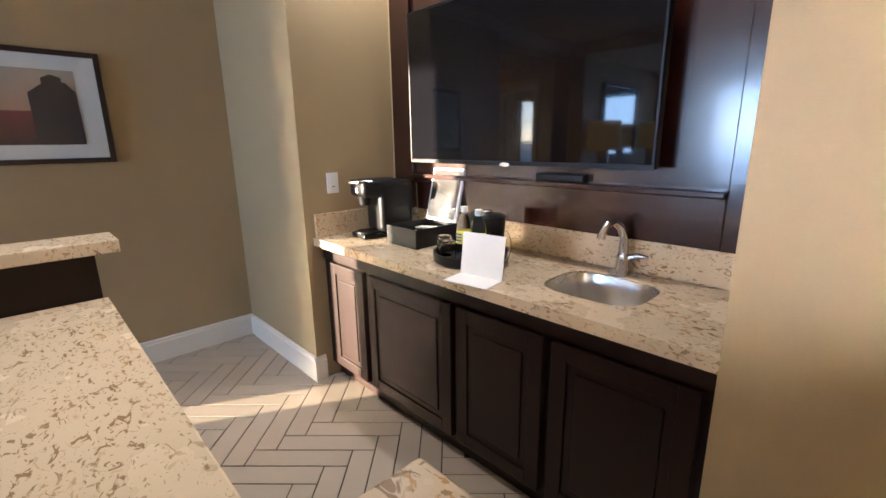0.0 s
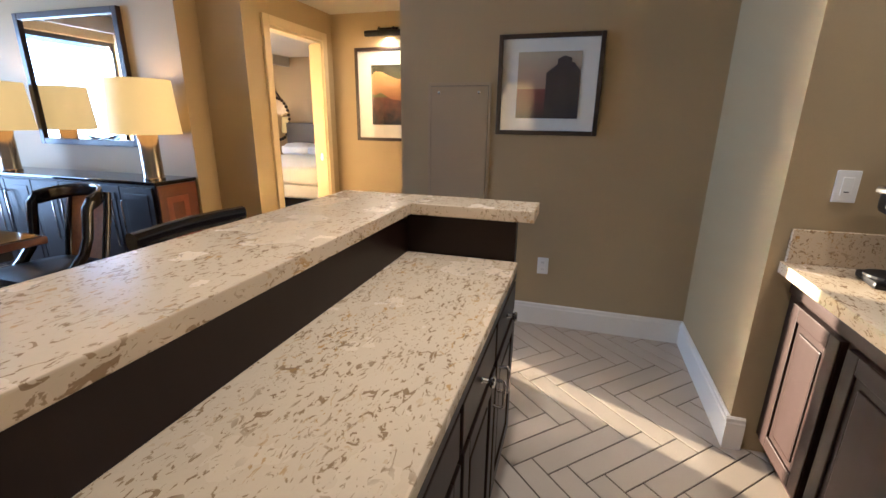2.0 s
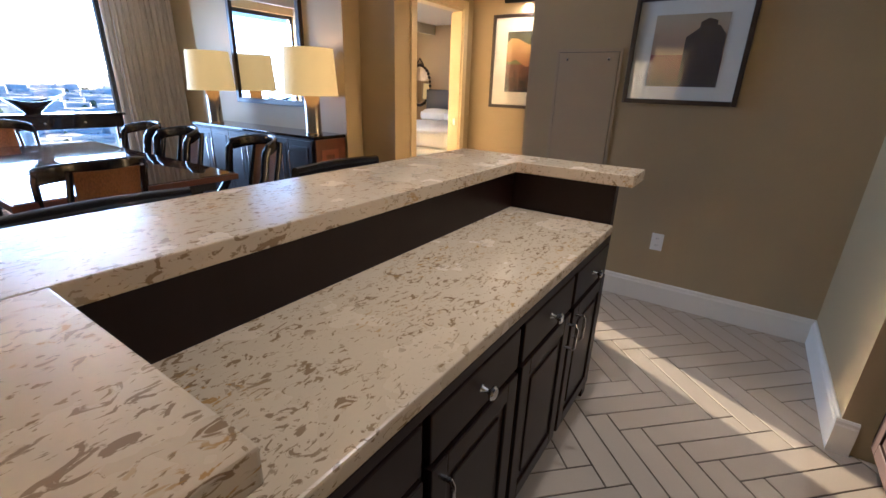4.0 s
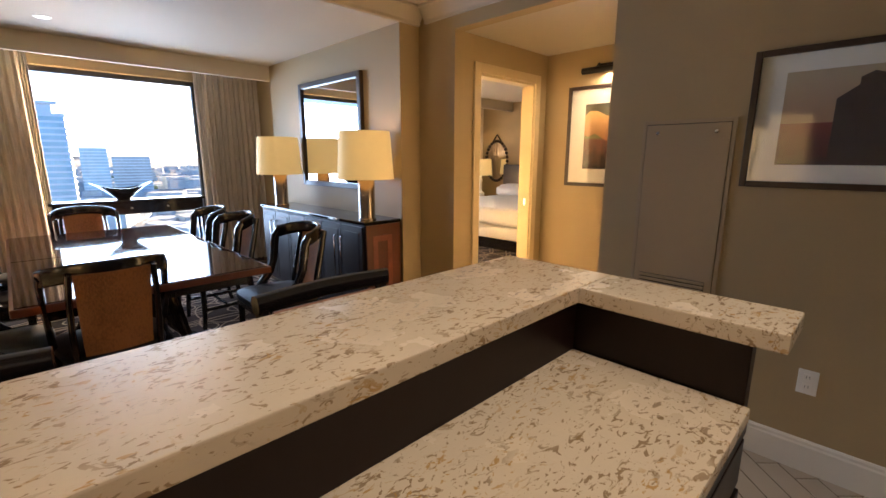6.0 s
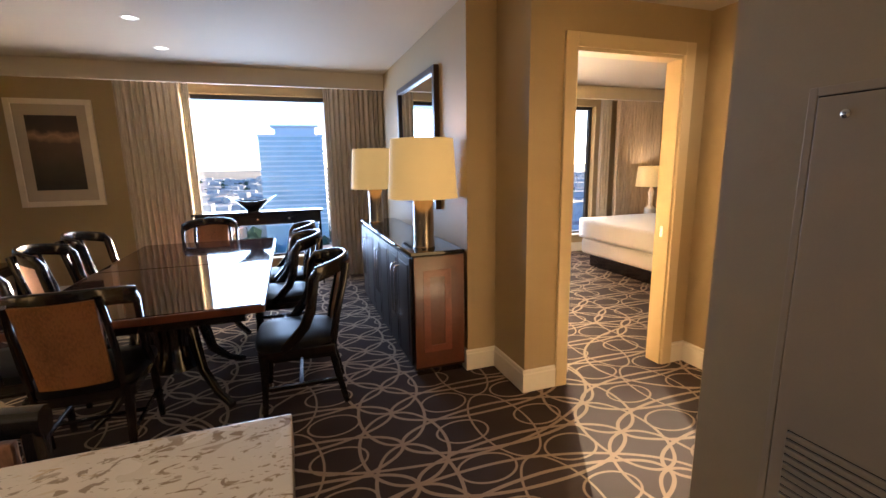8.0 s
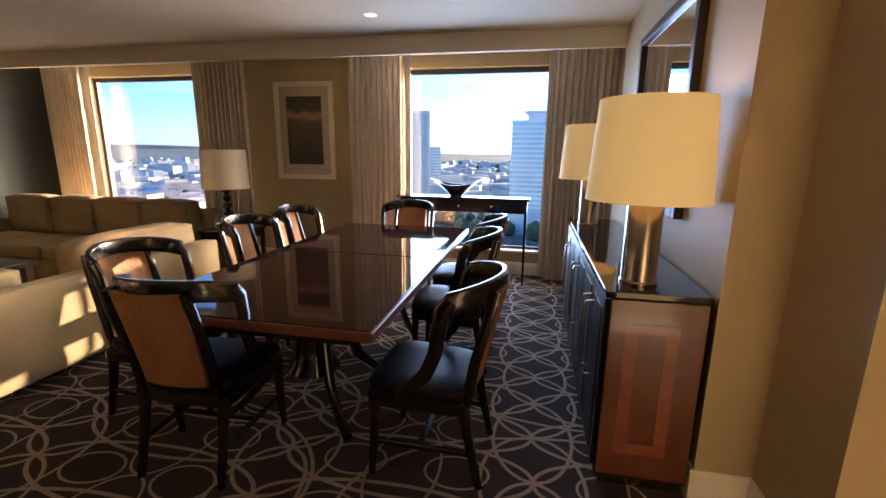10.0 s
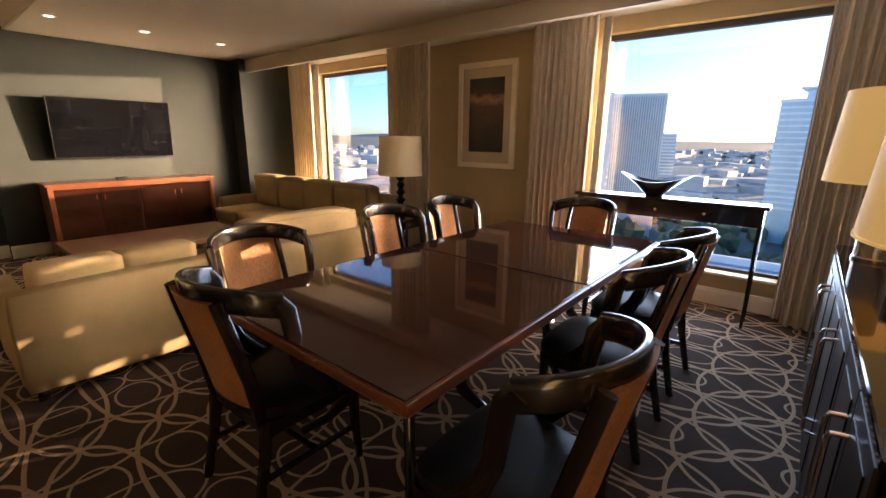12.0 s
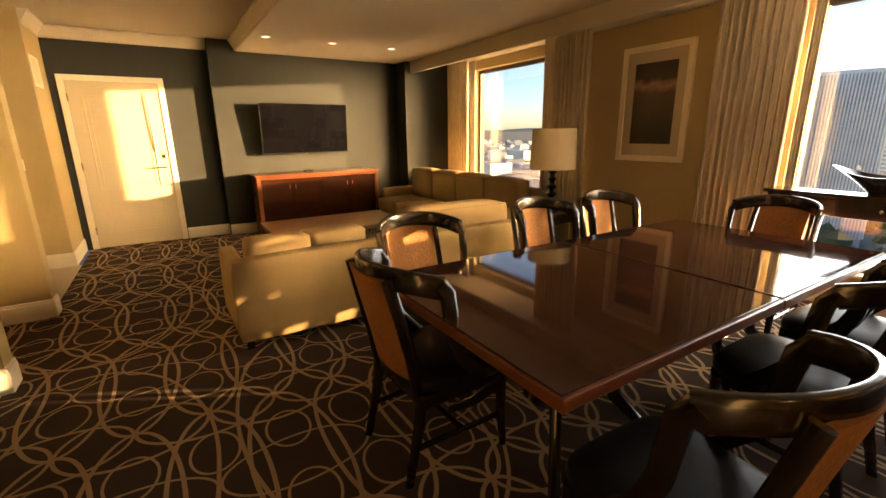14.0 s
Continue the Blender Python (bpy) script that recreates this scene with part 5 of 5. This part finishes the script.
part("base", box(-4.02, -1.24, 4.72, 5.60, 0.075, 0.30, 0.02), M_SOFA, sofa2)
cushion("backrest", -4.10, -1.18, 5.52, 5.70, 0.07, 0.80, sofa2, 0.006)
cushion("arm", -4.12, -3.98, 4.80, 5.52, 0.07, 0.60, sofa2, 0.008)
cushion("arm", -1.32, -1.18, 4.72, 5.52, 0.07, 0.60, sofa2, 0.008)
for k in range(4):
    xa = -3.975 + k * 0.6625
    sc = cushion("seat_cushion", xa, xa + 0.658, 4.66, 5.34, 0.30, 0.46, sofa2, 0.02, soft=0.07)
    piping(sc, [(xa + 0.012, 5.30, 0.452), (xa + 0.012, 4.668, 0.450), (xa + 0.646, 4.668, 0.450), (xa + 0.646, 5.30, 0.452)])
    bc = cushion("back_cushion", xa + 0.005, xa + 0.653, 5.30, 5.515, 0.46, 0.90, sofa2, 0.030, soft=0.07)
    piping(bc, [(xa + 0.022, 5.304, 0.475), (xa + 0.018, 5.302, 0.88), (xa + 0.64, 5.302, 0.88), (xa + 0.636, 5.304, 0.475)])
    piping(bc, [(xa + 0.018, 5.302, 0.88), (xa + 0.018, 5.50, 0.885), (xa + 0.64, 5.50, 0.885), (xa + 0.64, 5.302, 0.88)])
for x in (-4.0, -1.28):
    for y in (4.78, 5.62):
        part("foot", box(x - 0.025, x + 0.025, y - 0.025, y + 0.025, 0, 0.078, 0.004), M_EBONY, sofa2, "black wooden foot")

cof = thing("coffee_table", 0, 0, 0, "large low brown wooden coffee table between the sofas", "table")
M_COF = material("mid_brown_wood", (0.13, 0.068, 0.030), 0.35, big=4, fine=50, stretch=(1, 0.12, 1), vary=0.3, coat=0.2)
part("tabletop", box(-2.95, -2.05, 2.68, 4.22, 0.40, 0.45, 0.008), M_COF, cof)
part("shelf", box(-2.88, -2.12, 2.75, 4.15, 0.12, 0.15, 0.004), M_COF, cof)
for x in (-2.88, -2.12):
    for y in (2.75, 4.15):
        part("leg", box(x - 0.035, x + 0.035, y - 0.035, y + 0.035, 0, 0.40, 0.005), M_COF, cof)

et = thing("end_table", -0.28, 0.0, 0, "dark wooden end table between sofa and curtain", "table")
part("tabletop", box(-0.86, -0.36, 5.20, 5.75, 0.58, 0.61, 0.006), M_EBONY, et)
for x in (-0.82, -0.40):
    for y in (5.24, 5.71):
        part("leg", box(x - 0.02, x + 0.02, y - 0.02, y + 0.02, 0, 0.58, 0.003), M_EBONY, et)
part("apron", box(-0.84, -0.38, 5.22, 5.73, 0.50, 0.58, 0.003), M_EBONY, et)
ll = thing("table_lamp", -0.92, 5.45, 0.61, "unlit table lamp with turned dark base and linen drum shade", "lamp")
prof = [(0.0, 0.0), (0.085, 0.0), (0.085, 0.02), (0.05, 0.035), (0.035, 0.06)]
for k in range(4):
    z = 0.07 + k * 0.085
    prof += [(0.035, z), (0.062 - 0.006 * k, z + 0.015), (0.066 - 0.006 * k, z + 0.03), (0.05 - 0.005 * k, z + 0.042), (0.028, z + 0.06), (0.028, z + 0.075)]
prof += [(0.05, 0.42), (0.05, 0.435), (0.012, 0.44), (0.012, 0.47)]
part("base", lathe(prof, 28), M_EBONY, ll, "turned black wood base", True)
part("shade", lathe([(0.25, 0.46), (0.235, 0.885), (0.232, 0.885), (0.247, 0.46)], 40), M_SHADE_OFF, ll, "pale linen drum shade", True)
part("shade_ring", lathe([(0.2515, 0.458), (0.2515, 0.465), (0.246, 0.465), (0.246, 0.458)], 40), M_SHADE_OFF, ll)
note = thing("note_stand", -0.88, 5.26, 0.61, "small white card standing on the end table", "card")
part("card", box(-0.05, 0.05, -0.002, 0.002, 0.0, 0.09), M_PAPER, note).matrix_basis = pose(0, 0, 0, -12, 0, 20)

# ceiling lights
M_LIT = material("lit_lamp_glass", (1, 0.95, 0.85), 0.4, vary=0, glow=((1.0, 0.88, 0.68), 0.8))
# The three kitchen lamps are unseen; the bar counter's one is added fill.
for x, y, z in ((1.08, 4.0, Z1), (1.08, 4.86, Z1), (-3.43, 3.07, Z1), (-3.43, 3.9, Z1), (-3.43, 4.75, Z1), (1.93, -1.40, Z2), (0.72, -1.40, Z2), (1.35, -0.05, Z2)):
    d = thing("downlight", x, y, z, "small recessed ceiling downlight with a white rim", "lamp", "recessed downlights")
    part("rim", lathe([(0.042, -0.001), (0.055, -0.004), (0.062, -0.001), (0.062, 0.0)], 28), M_WHITE, d, "white rim", True)
    part("lens", lathe([(0.0, -0.0015), (0.042, -0.0015), (0.042, 0.0)], 28), M_LIT, d, "lit lamp")


def downlight(x, y, z, energy, colour, size=100, target=None):
    lamp = new("downlight_beam", bpy.data.lights.new("downlight_beam", "SPOT"))
    lamp.data.energy, lamp.data.color, lamp.data.spot_size, lamp.data.spot_blend, lamp.data.shadow_soft_size = energy, colour, radians(size), 0.7, 0.04
    lamp.matrix_world = look((x, y, z - 0.01), target or (x, y + 0.001, 0))


# The third beam is added to brighten the low counter and floor.
for x, y, z, e, cone in ((1.93, -1.40, Z2, 4.6, 130), (0.72, -1.40, Z2, 3.4, 130), (1.35, -0.05, Z2, 10, 92)):
    downlight(x, y, z, e, (1.0, 0.80, 0.58), cone)
for x, y in ((1.08, 4.0), (1.08, 4.86), (-3.43, 3.07), (-3.43, 3.9), (-3.43, 4.75)):
    downlight(x, y, Z1, 0.18, WARM, 90)

area_light("picture_light_tube", 4.74, 1.755, 2.26, 0.06, 0.40, 1.0, WARM, (4.80, 1.755, 1.2))

# ---- bedroom seen through the doorway ----
bed = thing("bed", 0, 0, 0, "wide bed made up with smooth white linen", "bed")
part("platform", box(6.30, 8.30, 3.55, 5.42, 0.0, 0.20, 0.01), M_EBONY, bed, "black bed base")
part("box_spring", box(6.22, 8.32, 3.45, 5.54, 0.19, 0.42, 0.05, seg=4), M_LINEN, bed, "", True)
cushion("mattress", 6.18, 8.32, 3.42, 5.60, 0.40, 0.74, bed, 0.02, M_LINEN, "white quilted cover")
for y in (3.9, 4.55, 5.15):
    cushion("pillow", 7.85, 8.28, y - 0.30, y + 0.30, 0.74, 0.92, bed, 0.05, M_LINEN)
part("headboard", box(8.33, 8.398, 3.35, 5.65, 0.0, 1.35, 0.02), material("slate_headboard_fabric", (0.13, 0.13, 0.15), 0.8, fine=200, vary=0.15), bed, "slate upholstered headboard")
ns = thing("nightstand", 0, 0, 0, "black nightstand beside the bed", "nightstand")
part("body", box(7.62, 8.30, 5.68, 6.08, 0.05, 0.66, 0.006), M_EBONY, ns)
part("plinth", box(7.67, 8.27, 5.71, 6.05, 0.0, 0.05), M_EBONY, ns)
part("drawer_front", box(7.605, 7.622, 5.70, 6.06, 0.40, 0.64, 0.004), M_EBONY, ns)
bl = thing("bedside_lamp", 7.85, 5.88, 0.66, "lit bedside lamp with white base and rectangular shade", "lamp")
part("base", lathe([(0.0, 0), (0.09, 0), (0.09, 0.10), (0.05, 0.13), (0.03, 0.16), (0.035, 0.30), (0.05, 0.36), (0.03, 0.42), (0.01, 0.48)], 24), M_WHITE, bl, "white ceramic base", True)
part("shade", lathe([(0.25, 0.47), (0.225, 0.80), (0.222, 0.80), (0.247, 0.47)], 40), M_SHADE, bl, "lit cream shade", True)
bulb("bedside_bulb", 7.85, 5.88, 1.32, 1.35, WARM, 0.035)
om = thing("oval_mirror", 8.398, 5.88, 1.42, "oval mirror in a beaded dark frame over the nightstand", "mirror", turn=-90)
bm = bmesh.new()
vs = [bm.verts.new((0.27 * math.cos(2 * math.pi * k / 40), -0.015, 0.40 * math.sin(2 * math.pi * k / 40))) for k in range(40)]
f = bm.faces.new(vs)
ex = bmesh.ops.extrude_face_region(bm, geom=[f])
bmesh.ops.translate(bm, vec=(0, 0.012, 0), verts=[v for v in ex["geom"] if isinstance(v, bmesh.types.BMVert)])
bmesh.ops.recalc_face_normals(bm, faces=bm.faces)
part("mirror_glass", bm, M_MIRROR, om)
bead = bpy.data.meshes.new("bead")
bm = bmesh.new()
bmesh.ops.create_uvsphere(bm, u_segments=8, v_segments=6, radius=0.032)
bm.to_mesh(bead)
bm.free()
bead.materials.append(M_FRAME)
bead.shade_smooth()
for k in range(30):
    a = 2 * math.pi * k / 30
    b = new("bead", bead)
    b.parent = om
    b.location = (0.29 * math.cos(a), -0.02, 0.42 * math.sin(a))
part("crest", sweep([(-0.10, -0.015, 0.43), (0, -0.015, 0.56), (0.10, -0.015, 0.43)], 0.03, 0.03), M_FRAME, om)

# ---- the city outside, seen from a high floor ----
GZ = -42.0
# Distance haze is put into the ground's blue and the city walls' paleness.
M_GROUND = material("haze_blued_ground", (0.07, 0.13, 0.14), 0.95, big=0.02, fine=0.3, vary=0.4, bump=0)
M_CITY_HAZED = material("haze_paled_city_walls", (0.50, 0.53, 0.53), 0.8, big=0.05, fine=0.4, vary=0.35, bump=0)
M_ROOF = material("city_roofs", (0.20, 0.22, 0.22), 0.9, big=0.04, fine=0.5, vary=0.5, bump=0)
M_BLUE = material("blue_glass_tower", (0.46, 0.64, 0.72), 0.25, big=0.1, fine=1, vary=0.25, bump=0)
M_SLAB = material("white_tower_slabs", (0.76, 0.82, 0.86), 0.6, big=0.1, fine=1, vary=0.1, bump=0)
M_FIN = material("white_concrete_fins", (0.85, 0.85, 0.82), 0.6, big=0.1, fine=1, vary=0.1, bump=0)
M_LEAF = material("distant_foliage", (0.06, 0.095, 0.05), 0.9, big=0.1, fine=1, vary=0.5, bump=0)
bm = bmesh.new()
bmesh.ops.create_grid(bm, x_segments=60, y_segments=60, size=4500)
for v in bm.verts:
    d = math.hypot(v.co.x, v.co.y)
    far = max(0.0, (d - 1400) / 2500)
    v.co.z = GZ + far * (34 + 26 * noise.noise(Vector((v.co.x / 900, v.co.y / 900, 0.3))))
structure("ground", bm, M_GROUND, "city ground rising to low hills at the horizon", "ground")


def at_azimuth(deg, dist):
    a = radians(deg)
    return 2.5 + dist * math.sin(a), 1.5 + dist * math.cos(a)


def tower(name, az, dist, w, d, top, floors, label, glass, slab, fins=0, turn=0.0):
    x, y = at_azimuth(az, dist)
    t = thing(name, x, y, GZ, label, "building", turn=turn)
    h = top - GZ
    part("wall", box(-w / 2, w / 2, -d / 2, d / 2, 0, h), glass, t)
    part("roof", box(-w / 2 - 0.4, w / 2 + 0.4, -d / 2 - 0.4, d / 2 + 0.4, h, h + 1.2), slab, t)
    step = h / floors
    if fins:
        for k in range(fins):
            fx = -w / 2 + w * (k + 0.5) / fins
            part("fin", box(fx - w / fins * 0.27, fx + w / fins * 0.27, -d / 2 - 0.7, -d / 2 + 0.05, 4, h), slab, t)
        for k in range(10):
            fy = -d / 2 + d * (k + 0.5) / 10
            part("fin", box(w / 2 - 0.05, w / 2 + 0.7, fy - d / 10 * 0.27, fy + d / 10 * 0.27, 4, h), slab, t)
    else:
        for k in range(int(floors * 0.25), floors):
            part("floor_band", box(-w / 2 - 0.35, w / 2 + 0.35, -d / 2 - 0.35, d / 2 + 0.35, k * step, k * step + step * 0.34), slab, t)
    return t, h


bt, bh = tower("glass_tower", 0.9, 250, 31, 24, 17.5, 24, "blue glass high-rise with pale floor bands", M_BLUE, M_SLAB, turn=-6)
part("crown", box(-8, 12, -8, 8, bh + 1.2, bh + 5.0, 0.5), M_SLAB, bt)
part("crown_roof", box(-10, 14, -10, 10, bh + 5.0, bh + 6.0, 0.3), M_SLAB, bt)
tower("fin_tower", -16.3, 230, 21, 24, 20.0, 22, "white high-rise with vertical concrete fins", M_CITY_HAZED, M_FIN, fins=22, turn=16)
tower("plain_tower", -20.5, 205, 10, 20, 18.5, 20, "pale slab tower beside the fin tower", M_FIN, M_FIN, turn=20)
tower("office_block", -13.0, 420, 14, 14, 6, 18, "distant stepped office block", M_CITY_HAZED, M_SLAB, turn=13)
tower("office_block", 6.4, 520, 20, 20, 9, 18, "distant office block behind the glass tower", M_BLUE, M_SLAB, turn=-6)
tower("office_block", 9.5, 600, 34, 20, 2, 14, "distant office block, walls paled as haze", M_CITY_HAZED, M_SLAB, turn=-9)
tower("office_block", -28, 480, 60, 24, -14, 8, "wide low office block", M_CITY_HAZED, M_SLAB, turn=28)
tower("office_block", -36, 330, 50, 24, -16, 7, "wide low office block with window bands", M_CITY_HAZED, M_SLAB, turn=34)
tower("office_block", 28, 260, 40, 24, -2, 14, "mid-rise block beyond the bedroom window", M_CITY_HAZED, M_SLAB, turn=-28)

# low houses and sheds, far too many to count
rng = random.Random(11)
verts, faces, tv, tf = [], [], [], []


def add_box(vs, fs, x, y, z0, w, d, h, turn):
    c, s = math.cos(turn), math.sin(turn)
    b = len(vs)
    for dz in (0, h):
        for dx, dy in ((-w, -d), (w, -d), (w, d), (-w, d)):
            vs.append((x + (dx * c - dy * s) / 2, y + (dx * s + dy * c) / 2, z0 + dz))
    for q in ((0, 1, 5, 4), (1, 2, 6, 5), (2, 3, 7, 6), (3, 0, 4, 7), (4, 5, 6, 7)):
        fs.append([b + k for k in q])


for k in range(3200):
    az, dist = rng.uniform(-75, 45), 110 + 1700 * rng.random() ** 1.4
    if dist < 300 and -25 < az < 6:
        continue
    x, y = at_azimuth(az, dist)
    add_box(verts, faces, x, y, GZ - 1 + max(0, (dist - 1400) / 2500) * 34, rng.uniform(9, 34), rng.uniform(8, 22), rng.uniform(5, 15) * (1.6 if rng.random() < 0.12 else 1), rng.choice((0, 0.3, -0.4, 1.2)))
me = bpy.data.meshes.new("low_city")
me.from_pydata(verts, [], faces)
me.materials.append(M_CITY_HAZED)
me.materials.append(M_ROOF)
for k, f in enumerate(me.polygons):
    if k % 5 == 4 and (k // 5) % 3 != 0:
        f.material_index = 1
tagged(new("low_city", me), "sprawl of low houses and sheds, walls paled as haze", "buildings", kind="stuff")
# tree clumps between them
ico = bmesh.new()
bmesh.ops.create_icosphere(ico, subdivisions=1, radius=1)
iv, fi = [v.co.copy() for v in ico.verts], [[v.index for v in f.verts] for f in ico.faces]
ico.free()
for k in range(3500):
    az, dist = rng.uniform(-75, 45), 120 + 1600 * rng.random() ** 1.5
    x, y = at_azimuth(az, dist)
    r = rng.uniform(2.2, 5.5)
    b = len(tv)
    z = GZ + r * 0.8 + max(0, (dist - 1400) / 2500) * 34
    for v in iv:
        q = 1 + 0.35 * noise.noise(v * 1.7 + Vector((k, 0, 0)))
        tv.append((x + v.x * r * q, y + v.y * r * q, z + v.z * r * q * 1.1))
    tf += [[b + j for j in f] for f in fi]
me = bpy.data.meshes.new("city_trees")
me.from_pydata(tv, [], tf)
me.materials.append(M_LEAF)
tagged(new("city_trees", me), "scattered far-off tree clumps between the houses", "trees", kind="stuff")
# pale flat roof of the lower wing just outside
M_PALEROOF = material("pale_roof_membrane", (0.42, 0.45, 0.47), 0.8, big=0.3, fine=3, vary=0.12, bump=0.0)
wing = thing("lower_wing_roof", 14, 62, GZ, "pale flat roof of a lower wing outside", "building")
part("roof", box(-22, 22, -22, 10, 0, 27), M_PALEROOF, wing)
for x0, x1, y0, y1 in ((-22, 22, -22.6, -22), (-22, 22, 10, 10.6), (-22.6, -22, -22, 10)):
    part("parapet", box(x0, x1, y0, y1, 0, 28), M_FIN, wing)

# ---- herringbone floor tiles ----
TW, TL, G = 0.108, 0.482, 0.006
tile_mesh = {}
for key, (w, l) in (("a", (TL, TW)), ("b", (TW, TL))):
    bm = box(0.5 * G, w - 0.5 * G, 0.5 * G, l - 0.5 * G, -0.010, 0.0, 0.0012, seg=1)
    me = bpy.data.meshes.new("tile")
    bm.to_mesh(me)
    bm.free()
    me.materials.append(M_TILE)
    tile_mesh[key] = me
turn = Matrix.Rotation(radians(-45), 4, "Z")
corner = turn @ Vector((TL - TW, TW, 0))
origin = Vector((1.435, -0.478, 0)) - corner
for i in range(-22, 24):
    for j in range(-7, 8):
        for key, px, py in (("a", 0, 0), ("b", TL - TW, TW)):
            lx, ly = px + i * TW + j * TL, py - i * TW + j * TL
            c = turn @ Vector((lx + (TL if key == "a" else TW) / 2, ly + (TW if key == "a" else TL) / 2, 0)) + origin
            if -0.75 < c.x < 3.44 and -1.34 < c.y < 0.80:
                if 0.15 < c.x < 1.80 and 0.22 < c.y < 0.34:
                    continue
                p = turn @ Vector((lx, ly, 0)) + origin
                t = new("tile", tile_mesh[key])
                t.matrix_basis = pose(p.x, p.y, 0, 0, 0, -45)
                t.parent = floor_tiles
